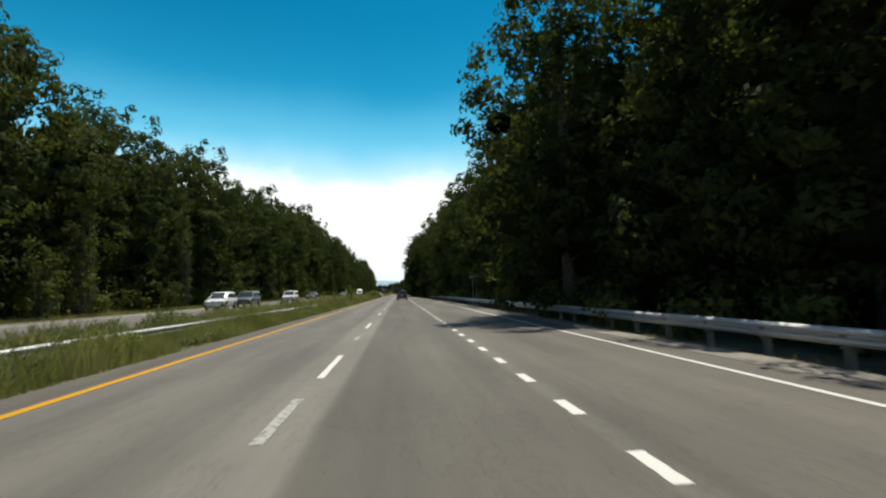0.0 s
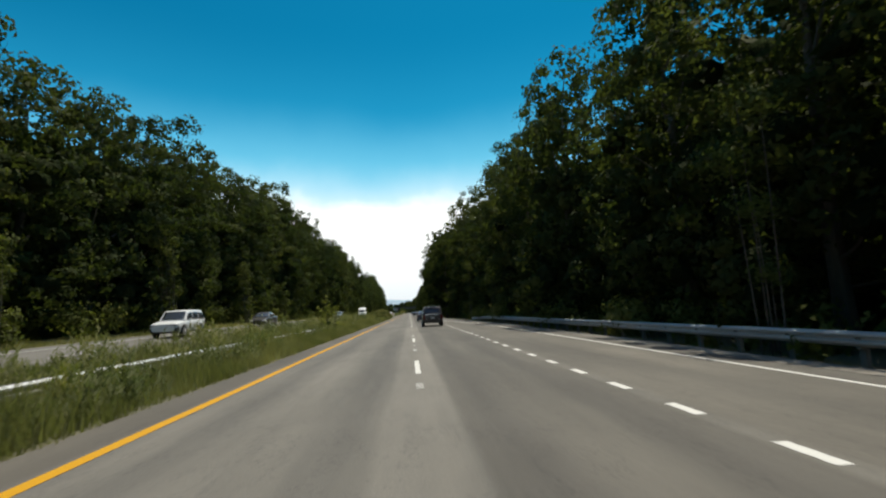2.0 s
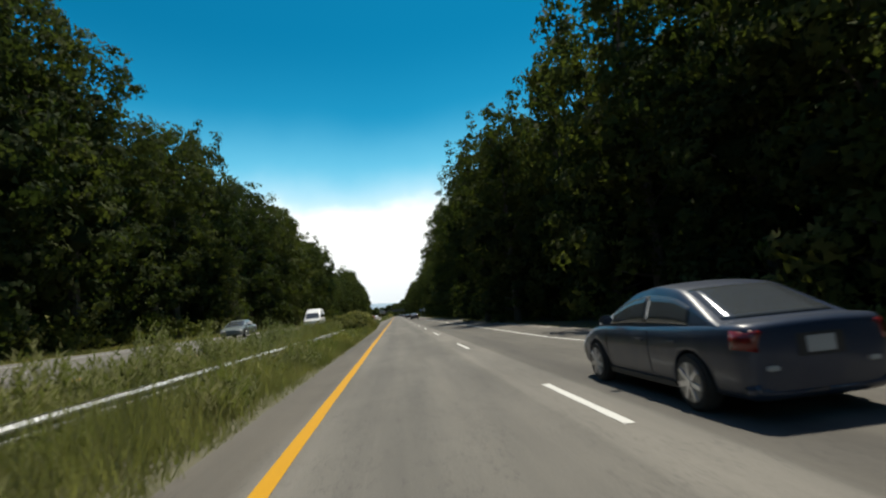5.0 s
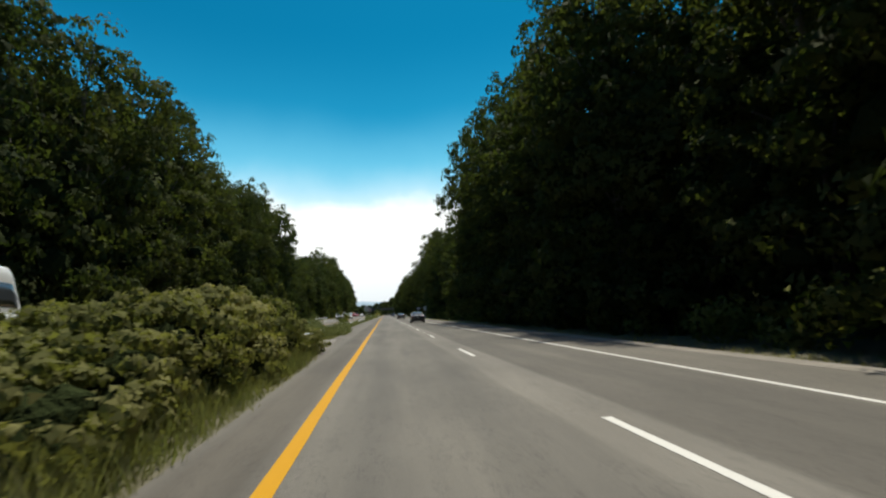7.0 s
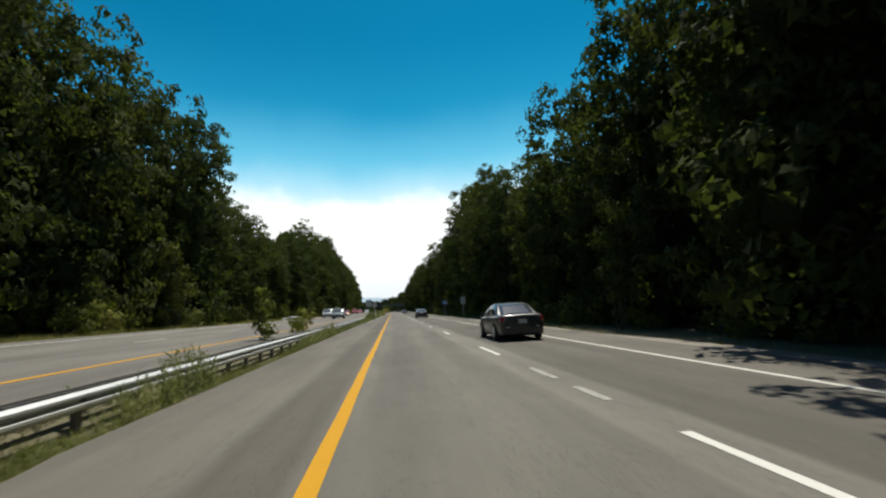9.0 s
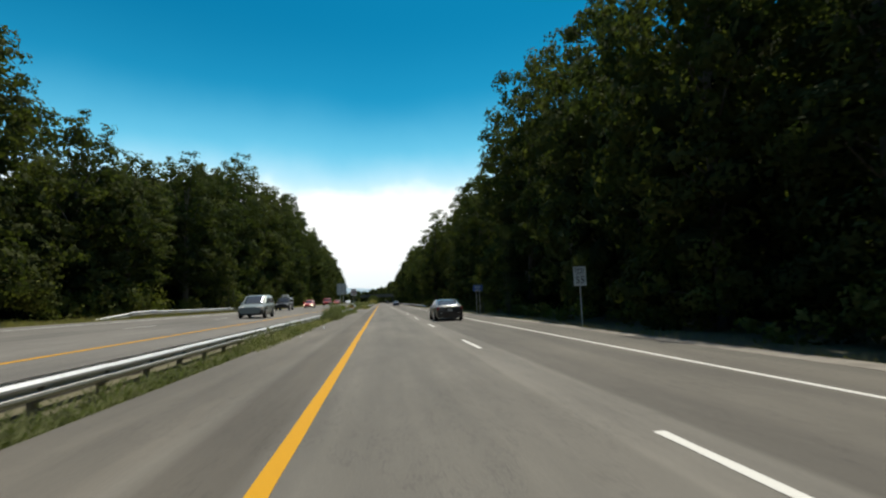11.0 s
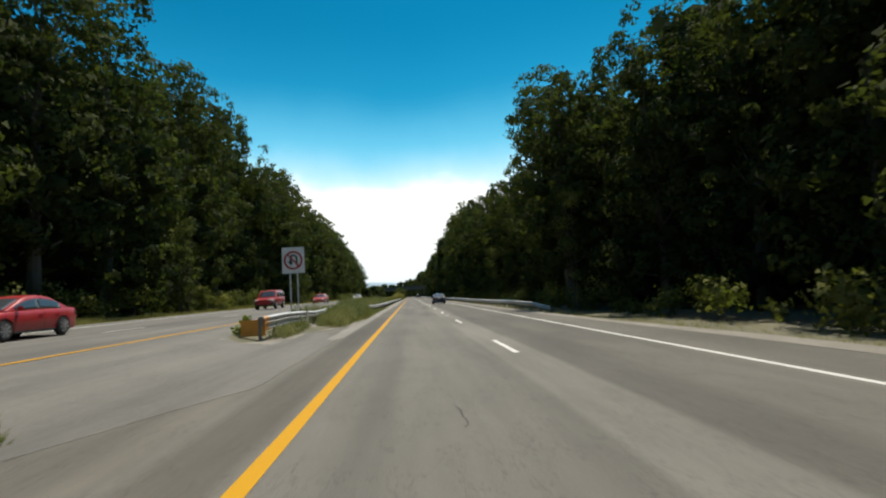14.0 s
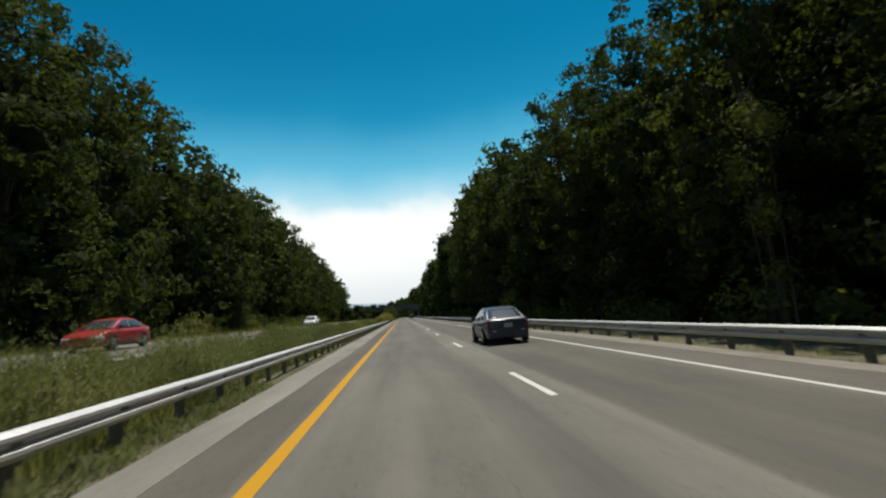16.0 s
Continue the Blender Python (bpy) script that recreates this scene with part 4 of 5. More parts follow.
for k, spec in enumerate([
        (-4.0, -2.35, 329.3, 333.3, 0.7), (-4.1, -2.65, 304.3, 311.2, 1.25), (-4.15, -2.75, 278, 291, 0.5), (-4.15, -2.9, 291, 304, 0.38), (-4.15, -2.85, 311.2, 330, 0.55),
        (-3.95, -3.0, 222.2, 225.2, 0.72), (-4.75, -4.1, 226.2, 228.6, 0.8), (-4.1, -3.5, 217.5, 222, 0.25), (-5.0, -4.65, 219.5, 225.5, 0.4), (-4.1, -3.1, 238, 252, 0.75), (-4.1, -3.05, 255, 277, 0.4),
        (-4.1, -1.85, 202.4, 207, 1.05), (-4.1, -1.9, 207, 211.5, 1.15), (-4.1, -2.5, 211.5, 217, 0.55), (-6.3, -4.7, 187.5, 198, 0.95), (-5.9, -4.6, 198, 205, 0.95), (-6.2, -4.8, 209, 217, 0.7), (-5.6, -4.6, 205, 216, 1.0), (-3.9, -2.2, 186.5, 191, 0.34), (-4.0, -2.9, 192.5, 199, 0.25),
        (-3.5, -2.0, 364.6, 370, 0.85), (-3.7, -2.0, 370, 376, 1.2), (-3.7, -2.1, 376, 382, 1.25), (-4.3, -3.6, 368, 374, 0.5), (-5.0, -3.7, 379, 388, 1.2), (-5.1, -2.95, 398, 404, 1.2), (-4.6, -3.3, 388, 398, 0.4), (-5.3, -2.75, 402, 430, 1.15), (-2.6, -1.8, 383, 404, 0.16),
        (-3.55, -2.9, 338, 344, 0.22), (-3.5, -3.1, 343.8, 344.7, 0.5), (-5.3, -4.5, 341.5, 344.5, 1.0), (-4.15, -3.5, 358.5, 364.5, 0.45), (-5.3, -4.5, 365, 373, 0.8), (-5.7, -4.3, 386.5, 401, 0.95)]):
    weed_clump(*spec, 60 + k, 135 if spec[4] > 1.2 else 88 if spec[4] > 0.8 else 56)
rngm = np.random.default_rng(77)
for k in range(14):
    weed_clump(-5.75, -4.65, 4 + k * 12, 16 + k * 12, lerp(k * 12, [30, 60, 130, 150], [0.75, 1.1, 1.1, 0.95]), 300 + k, 38, WEED, 0.068, "thick band of tall weeds behind the median guardrail")
for k in range(62):
    x, y = rngm.uniform(-4.0, -1.7), 5 + k * 2.55 + rngm.uniform(-1, 1)
    weed_clump(x - 0.5, x + 0.5, y - 1.2, y + 1.2, rngm.uniform(0.4, 0.85), 400 + k, 42, WEED if k % 3 else SHRUB, 0.062, "leafy weeds standing among the tall median grass")
for k, (x, y, r, tall, n) in enumerate([(-3.1, 333.4, 0.45, 0.5, 20), (-4.85, 337.2, 0.5, 1.35, 24), (-4.8, 339.6, 0.5, 1.45, 26), (-3.05, 335.4, 0.4, 0.55, 18), (-5.2, 358.6, 0.3, 0.9, 8)]):
    shrub("weed_clump", bush_spots(x - r, x + r, y - r * 2.5, y + r * 2.5, tall, int(n * 1.6), 0.2, 120 + k), LEAF_LIGHT, 120 + k, "leafy yellow-green weeds beside the guardrail", 0.09, 500)
for k, (x, y, t) in enumerate([(-17.8, 92, 2.4), (-17.6, 128, 2.2), (-18.0, 172, 2.6), (-17.5, 246, 2.2), (-17.9, 262, 2.0), (-18.2, 330, 2.6), (-17.8, 388, 2.4), (-18, 402, 2.2), (-17.7, 440, 2.5), (14.0, 392, 2.0)]):
    shrub("bush", bush_spots(x - 1.3, x + 1.3, y - 2.0, y + 2.0, t, 16, 0.6, 80 + k), SHRUB, 80 + k, "bright green bush at the foot of the woods", 0.12, 480)
for k, (x, y, z) in enumerate([(12.6, 58, 7.0), (12.4, 99, 6.0), (12.5, 121, 8.5), (12.4, 239, 6.5), (12.2, 318, 5.0), (12.4, 307, 8.0), (12.3, 372, 8.0), (12.6, 405, 7.0)]):
    spots = [(x + 0.2, y, z * 0.3, 0.5), (x, y, z * 0.55, 0.7), (x - 0.2, y + 0.5, z * 0.75, 0.8), (x + 0.2, y - 0.4, z * 0.92, 0.7), (x, y + 0.2, z, 0.6)]
    shrub("slender_tree", spots, SHRUB, 95 + k, "slender young tree in front of dark woods", 0.1, 520)


# small trees before the dark woods beyond the oncoming lanes, leaf colour lightened as sunlit
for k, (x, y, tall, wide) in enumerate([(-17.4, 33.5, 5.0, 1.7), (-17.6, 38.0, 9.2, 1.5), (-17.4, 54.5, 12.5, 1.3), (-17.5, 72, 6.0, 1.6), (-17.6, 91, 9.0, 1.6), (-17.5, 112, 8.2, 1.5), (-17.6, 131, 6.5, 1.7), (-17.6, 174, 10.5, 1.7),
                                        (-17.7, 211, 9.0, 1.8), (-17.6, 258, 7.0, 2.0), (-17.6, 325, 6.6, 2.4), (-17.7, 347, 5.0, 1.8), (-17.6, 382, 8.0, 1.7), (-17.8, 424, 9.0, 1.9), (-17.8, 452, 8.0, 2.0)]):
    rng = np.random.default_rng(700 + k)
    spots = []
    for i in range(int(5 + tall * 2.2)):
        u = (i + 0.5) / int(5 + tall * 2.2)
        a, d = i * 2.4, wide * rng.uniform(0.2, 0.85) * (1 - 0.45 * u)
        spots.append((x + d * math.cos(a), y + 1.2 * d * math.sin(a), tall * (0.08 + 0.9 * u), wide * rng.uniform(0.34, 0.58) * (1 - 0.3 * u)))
    shrub("small_tree", spots, LEAF_LIT, 700 + k, "olive-green small tree at the edge of the woods, leaf colour lightened as if sunlit", 0.17, 190)


# ---- vehicles ----
def car_paint(name, base, rough=0.28):
    m = material(name, base, rough + 0.1, 0.0, 0.35, 0.5)
    n = Net(m)
    dust = n.noise(2.5, 4, 0.6)
    n.base(n.mix(n.ramp(dust, 0.45, 0.9, (0, 0, 0, 1), (0.16, 0.16, 0.16, 1)), (*base, 1), (0.2, 0.18, 0.15, 1)))
    m.node_tree.nodes["Principled BSDF"].inputs["Coat Roughness"].default_value = 0.14
    return m


CHARCOAL = car_paint("charcoal_paint", (0.03, 0.026, 0.025))
BROWN = car_paint("brown_black_paint", (0.018, 0.013, 0.012))
BLACK = car_paint("black_paint", (0.010, 0.011, 0.014))
NAVY = car_paint("navy_paint", (0.016, 0.028, 0.055))
WHITE = car_paint("white_paint", (0.72, 0.72, 0.7), 0.35)
SILVER = car_paint("silver_paint", (0.36, 0.38, 0.38), 0.3)
GREEN_GREY = car_paint("grey_green_paint", (0.12, 0.15, 0.15), 0.3)
PALE_GREY = car_paint("pale_grey_paint", (0.2, 0.235, 0.23), 0.3)
RED = car_paint("red_paint", (0.36, 0.02, 0.022), 0.3)
GLASS = material("tinted_glass", (0.075, 0.085, 0.095), 0.1, 0.3, 0.6)
GLASS.node_tree.nodes["Principled BSDF"].inputs["IOR"].default_value = 1.6
RUBBER = mottled("tyre_rubber", (0.018, 0.018, 0.018), (0.03, 0.03, 0.03), 6.0, fine=60.0)
TRIM = mottled("black_plastic", (0.02, 0.02, 0.02), (0.03, 0.03, 0.03), 4.0, rough=0.6, fine=50.0, bump=0.1)
RIM_DARK = material("rim_inner", (0.2, 0.2, 0.2), 0.4, 0.6)
RIM = material("alloy_rim", (0.55, 0.55, 0.56), 0.3, 0.9)
CHROME = material("chrome", (0.7, 0.7, 0.7), 0.12, 1.0)
RED_LENS = material("red_lens", (0.13, 0.012, 0.012), 0.15, 0.0, 0.6)
CLEAR_LENS = material("clear_lens", (0.4, 0.4, 0.39), 0.2, 0.0, 0.6)
PLATE = material("plate", (0.4, 0.4, 0.39), 0.4)
LAMP_ON = material("lit_headlamp", (0.9, 0.85, 0.7), 0.2)
LAMP_ON.node_tree.nodes["Principled BSDF"].inputs["Emission Color"].default_value = (1.0, 0.85, 0.55, 1)
LAMP_ON.node_tree.nodes["Principled BSDF"].inputs["Emission Strength"].default_value = 2.0


# length, width, height, belt height, wheel radius, wheelbase, clearance,
# cabin: rear base y, rear roof y, front roof y, front base y; bonnet and tail heights
SHAPES = {
    "suv": (4.45, 1.84, 1.77, 1.07, 0.38, 2.62, 0.33, (-2.16, -1.84, 0.42, 0.98), 1.04, 1.07),
    "small_suv": (4.25, 1.84, 1.68, 1.02, 0.37, 2.52, 0.24, (-2.03, -1.52, 0.20, 1.12), 0.96, 1.04),
    "sedan": (4.75, 1.83, 1.46, 0.93, 0.34, 2.80, 0.20, (-1.72, -0.85, 0.30, 1.30), 0.86, 0.98),
    "limousine": (4.90, 1.86, 1.41, 0.93, 0.355, 2.87, 0.19, (-1.84, -0.82, 0.28, 1.38), 0.88, 0.95),
    "compact": (4.40, 1.76, 1.44, 0.92, 0.32, 2.65, 0.20, (-1.85, -0.95, 0.25, 1.25), 0.86, 0.96),
    "minivan": (5.00, 1.96, 1.76, 1.02, 0.34, 3.00, 0.22, (-2.42, -2.15, 0.70, 1.75), 0.98, 1.00),
    "van": (4.95, 1.96, 2.38, 1.22, 0.36, 3.05, 0.28, (-2.38, -2.20, 0.90, 1.62), 1.14, 1.22),
}


def smooth_curve(ys, xs, vs, width=0.1):
    """Values along ys through the given corners, with the corners rounded."""
    fine = np.linspace(xs[0] - 1, xs[-1] + 1, 1200)
    raw = np.interp(fine, xs, vs)
    k = max(1, int(width / (fine[1] - fine[0])))
    ker = np.hanning(2 * k + 3)
    return np.interp(ys, fine, np.convolve(np.pad(raw, k + 1, mode="edge"), ker / ker.sum(), "valid"))


class Shell:
    """A mirrored loft kept as a grid, from which panes, lamps and strips are lifted."""

    def __init__(self, ys, halves):
        # halves: stations x points x (x, z), from the keel or sill up to the centre line
        full = np.concatenate([halves, halves[:, -2::-1] * [-1, 1]], 1)
        self.v = np.concatenate([full[:, :, :1], np.broadcast_to(np.array(ys)[:, None, None], full[:, :, :1].shape), full[:, :, 1:]], 2)
        di = np.gradient(self.v, axis=0)
        dj = np.gradient(self.v, axis=1)
        n = np.cross(dj, di)
        n /= np.maximum(np.linalg.norm(n, axis=2), 1e-9)[..., None]
        mid = self.v.mean(1, keepdims=True)
        self.n = np.where(((n * (self.v - mid)).sum(2) < 0).sum() > n.shape[0] * n.shape[1] / 2, -n, n)
        self.q = 0.25 * (self.v[:-1, :-1] + self.v[1:, :-1] + self.v[:-1, 1:] + self.v[1:, 1:])

    def mesh(self, name, mat, parent, capped=True):
        a, b = self.v.shape[:2]
        f = [(i * b + j, i * b + j + 1, (i + 1) * b + j + 1, (i + 1) * b + j) for i in range(a - 1) for j in range(b - 1)]
        f += [((i + 1) * b, (i + 1) * b + b - 1, i * b + b - 1, i * b) for i in range(a - 1)]
        if capped:
            f += [tuple(range(b)), tuple((a - 1) * b + j for j in reversed(range(b)))]
        bm = bmesh.new()
        vs = [bm.verts.new(p) for p in self.v.reshape(-1, 3)]
        for g in f:
            bm.faces.new([vs[k] for k in g]).smooth = True
        bmesh.ops.remove_doubles(bm, verts=bm.verts[:], dist=0.0004)
        bmesh.ops.recalc_face_normals(bm, faces=bm.faces[:])
        return part(name, bm, mat, parent)

    def patch(self, name, pick, mat, parent, lift=0.006, label=""):
        """The cells whose centre suits pick(x, y, z), lifted off the shell as a part with an edge."""
        ii, jj = np.nonzero(pick(self.q[..., 0], self.q[..., 1], self.q[..., 2]))
        if len(ii) == 0:
            return None
        bm = bmesh.new()
        made = {}

        def at(i, j):
            if (i, j) not in made:
                made[i, j] = bm.verts.new(self.v[i, j] + self.n[i, j] * lift)
            return made[i, j]
        for i, j in zip(ii, jj):
            bm.faces.new((at(i, j), at(i, j + 1), at(i + 1, j + 1), at(i + 1, j))).smooth = True
        bmesh.ops.recalc_face_normals(bm, faces=bm.faces[:])
        rim = [g for g in bm.edges if g.is_boundary]
        out = bmesh.ops.extrude_edge_only(bm, edges=rim)
        back = {v: k for k, v in made.items()}
        for g in out["geom"]:
            if isinstance(g, bmesh.types.BMVert):
                near = min(back, key=lambda v: (v.co - g.co).length_squared)
                g.co -= Vector(self.n[back[near]]) * (lift + 0.004)
        return part(name, bm, mat, parent, label)

    def side_x(self, y, z):
        """Half width of the shell at height z of the station nearest y."""
        i = int(np.abs(self.v[:, 0, 1] - y).argmin())
        row = self.v[i, :self.v.shape[1] // 2]
        return float(np.interp(z, row[:, 1 + 1], row[:, 0]))


def vehicle(name, shape, mat, label, x, y, z, heading=0, roof_rails=False, roof_box=False, lit=False, chrome=False, slope=0.0):
    L, W, H, belt, wr, base, clear, (c0, c1, c2, c3), bon, tail = SHAPES[shape]
    hw, e = W / 2, L / 2
    tall = shape in ("suv", "van", "minivan", "small_suv")
    car = empty(name)
    car.matrix_basis = pose(x, y, z, slope, 0, heading)
    tagged(car, label, "car" if shape != "van" else "van")
    # body: smooth profiles along the car, rounded off at both ends
    d = np.concatenate([[0, 0.012, 0.035, 0.07, 0.12], np.linspace(0.2, L - 0.2, 40), L - np.array([0.12, 0.07, 0.035, 0.012, 0])])
    ys = d - e
    nose = 0.16 if tall else 0.24
    zt = smooth_curve(ys, [-e, c0, -0.3, c3 - 0.1, c3 + 0.3, e - 0.25, e], [tail, max(tail, belt), belt, belt - 0.02, bon, bon - nose * 0.55, bon - nose], 0.22)
    zb = np.full_like(ys, clear)
    k = 1 - 0.10 * np.clip((np.abs(ys) - e * 0.55) / (e * 0.45), 0, 1) ** 2.2
    r = 0.16
    for side in (d, L - d):
        u = np.clip(side / r, 0, 1)
        sink = r * (1 - np.sqrt(1 - (1 - u) ** 2))
        zt = zt - sink * 0.55
        zb = zb + sink * 0.6
        k = k - sink * 0.75 / hw
    rows = []
    for yy, t, b, kk in zip(ys, zt, zb, k):
        w, hgt = hw * kk, t - b
        half = [(0, b), (w * 0.6, b), (w * 0.86, b + 0.01), (w * 0.94, b + 0.05), (w * 0.965, b + hgt * 0.2), (w * 0.985, b + hgt * 0.38), (w, b + hgt * 0.55), (w * 0.997, b + hgt * 0.68),
                (w * 0.985, b + hgt * 0.8), (w * 0.965, t - 0.055), (w * 0.935, t - 0.018), (w * 0.89, t), (w * 0.8, t + 0.012), (w * 0.55, t + 0.022), (w * 0.28, t + 0.028), (0, t + 0.03)]
        rows.append(half)
    shell = Shell(ys, np.array(rows))
    body = shell.mesh("body", mat, car)
    # wheel openings
    cut = bmesh.new()
    for yy in (-base / 2, base / 2):
        g = tube(wr * 1.13, W + 0.6, (0, yy, wr), 30, "x")
        tmp = bpy.data.meshes.new("tmp")
        g.to_mesh(tmp)
        g.free()
        cut.from_mesh(tmp)
        bpy.data.meshes.remove(tmp)
    cutter = part("cutter", cut, mat)
    cutter.matrix_world = car.matrix_basis
    mod = body.modifiers.new("openings", "BOOLEAN")
    mod.operation, mod.object, mod.solver = "DIFFERENCE", cutter, "EXACT"
    bpy.context.view_layer.update()
    me = bpy.data.meshes.new_from_object(body.evaluated_get(bpy.context.evaluated_depsgraph_get()))
    body.modifiers.clear()
    body.data = me
    bpy.data.objects.remove(cutter)
    part("underbody", box(W * 0.72, L - 0.5, 0.35, (0, 0, clear + 0.22), 0.03), TRIM, car)
    # cabin
    wb, wt = hw * 0.915, hw * (0.84 if tall else 0.72)
    z0 = belt - 0.01
    n0, n1 = 15, 17
    cy = np.concatenate([np.linspace(c0, c1 + 0.12, n0), np.linspace(c1 + 0.12, c2 - 0.12, 18)[1:-1], np.linspace(c2 - 0.12, c3, n1)])
    drop = 0.05 if tall else 0.075
    top = smooth_curve(cy, [c0, c1, (c1 + c2) / 2, c2, c3], [z0 + 0.01, H - drop, H, H - drop, z0 + 0.01], 0.2 if tall else 0.3)
    if shape == "van":
        # raised roof that slopes up behind the windscreen
        top = smooth_curve(cy, [c0, c1, c2 - 1.0, c2, c3], [z0 + 0.01, H - 0.12, H, 1.9, z0 + 0.01], 0.2)
    top = np.maximum(top, z0 + 0.012)
    rows = []
    for t in top:
        u = (t - z0) / (H - z0)
        w1 = wb + (wt - wb) * u
        rise = t - z0
        half = [(wb, z0 - 0.05)]
        for s in (0.0, 0.1, 0.28, 0.46, 0.64, 0.8):
            half.append((wb + (w1 - wb) * (s ** 1.15), z0 + rise * s * 0.98))
        half += [(w1 * 0.975, z0 + rise * 0.93), (w1 * 0.925, z0 + rise * 0.985), (w1 * 0.84, t), (w1 * 0.6, t + 0.012 * u), (w1 * 0.3, t + 0.02 * u), (0, t + 0.022 * u)]
        rows.append(half)
    cab = Shell(cy, np.array(rows))
    cab.mesh("cabin", mat, car)
    edge = wt * (0.86 if tall else 0.9)
    side_of = np.zeros(cab.q.shape[:2], dtype=bool)
    m = cab.q.shape[1]
    glass_top = 5 if shape == "van" else 6
    side_of[:, 2:glass_top] = True
    side_of[:, m - glass_top:m - 2] = True
    deck = np.zeros_like(side_of)
    deck[:, 9:m - 9] = True
    span = c1 + 0.02 - c0
    cab.patch("rear_window", lambda a, b, c: deck & (b > c0 + span * 0.16) & (b < c1 - span * 0.02), GLASS, car)
    cab.patch("windscreen", lambda a, b, c: deck & (b < c3 - (c3 - c2) * 0.1) & (b > c2 + (c3 - c2) * 0.08), GLASS, car)
    lo, hi = c0 + span * (0.45 if tall else 0.62), c3 - (c3 - c2) * 0.42
    cuts = [lo] + [lo + (hi - lo) * f for f in ((0.3, 0.64) if tall else (0.5,))] + [hi]
    for sx in (-1, 1):
        cab.patch("window_trim", lambda a, b, c: side_of & (a * sx > 0) & (b > lo) & (b < hi), TRIM, car, 0.002)
    for p, q in zip(cuts, cuts[1:]):
        for sx in (-1, 1):
            cab.patch("side_window", lambda a, b, c: side_of & (a * sx > 0) & (b > p + 0.03) & (b < q - 0.03), GLASS, car, 0.004)
    if chrome:
        for sx in (-1, 1):
            bm = bmesh.new()
            path = [tuple(cab.v[i, 7] * [sx, 1, 1]) for i in range(3, len(cy) - 5, 2)]
            for p, q in zip(path, path[1:]):
                limb(bm, p, q, 0.013, 0.013, 6)
            part("window_frame", bm, CHROME, car, "chrome window surround")
    # lamps, trim and doors
    zt_r, zt_f = tail - 0.06, bon - nose
    for sx in (-1, 1):
        if tall:
            shell.patch("tail_light", lambda a, b, c: (a * sx > hw * 0.68) & (b < -e + 0.14) & (c > zt_r - 0.38) & (c < zt_r - 0.01), RED_LENS, car)
        else:
            shell.patch("tail_light", lambda a, b, c: (a * sx > hw * 0.5) & (b < -e + 0.2) & (c > zt_r - 0.2) & (c < zt_r - 0.01), RED_LENS, car)
        shell.patch("headlight", lambda a, b, c: (a * sx > hw * 0.42) & (b > e - 0.32) & (c > zt_f - 0.2) & (c < zt_f + 0.02), LAMP_ON if lit else CLEAR_LENS, car)
        part("reversing_light", box(0.14, 0.03, 0.05, (sx * hw * 0.62, -e - 0.002, clear + (zt_r - clear) * 0.46), 0.01), CLEAR_LENS, car)
        for yy in ((c0 + c3) / 2 - 0.1, c3 - 0.35):
            bm = bmesh.new()
            pts = [(sx * (shell.side_x(yy, zz) + 0.002), yy, zz) for zz in np.linspace(clear + 0.12, belt - 0.05, 7)]
            for p, q in zip(pts, pts[1:]):
                limb(bm, p, q, 0.006, 0.006, 4)
            part("door_seam", bm, TRIM, car)
        for yy in ((c0 + c3) / 2 + 0.1, c0 + 0.85):
            part("door_handle", box(0.035, 0.18, 0.03, (sx * (shell.side_x(yy, belt - 0.17) + 0.008), yy, belt - 0.17), 0.01), CHROME if chrome else mat, car)
        part("mirror", box(0.2, 0.1, 0.14, (sx * (wb + 0.1), c3 - 0.5, belt + 0.08), 0.035), mat, car)
        part("sill", box(0.05, base - 2.4 * wr, 0.09, (sx * hw * 0.93, 0, clear + 0.04), 0.015), TRIM, car)
    shell.patch("rear_bumper", lambda a, b, c: (b < -e + (0.3 if tall else 0.1)) & (c < clear + (0.3 if tall else 0.14)) & (c > clear - 0.1), TRIM if tall else mat, car, 0.012)
    if tall:
        shell.patch("front_bumper", lambda a, b, c: (b > e - 0.3) & (c < clear + 0.3) & (c > clear - 0.1), TRIM, car, 0.014)
    shell.patch("grille", lambda a, b, c: (np.abs(a) < hw * 0.4) & (b > e - 0.1) & (c > zt_f - 0.24) & (c < zt_f - 0.04), TRIM, car)
    shell.patch("front_intake", lambda a, b, c: (np.abs(a) < hw * 0.7) & (b > e - 0.14) & (c > clear + 0.03) & (c < clear + 0.2), TRIM, car)
    part("number_plate", box(0.31, 0.012, 0.16, (0, -e - 0.008, tail - (0.3 if tall else 0.24)), 0.003), PLATE, car)
    part("plate_recess", box(0.5, 0.012, 0.22, (0, -e - 0.001, tail - (0.3 if tall else 0.24)), 0.003), TRIM, car)
    if chrome:
        part("boot_trim", box(W * 0.42, 0.03, 0.032, (0, -e - 0.012, tail - 0.09), 0.006), CHROME, car)
        for sx in (-1, 1):
            part("exhaust", tube(0.034, 0.12, (sx * 0.55, -e + 0.02, clear + 0.05), 12, "y"), CHROME, car)
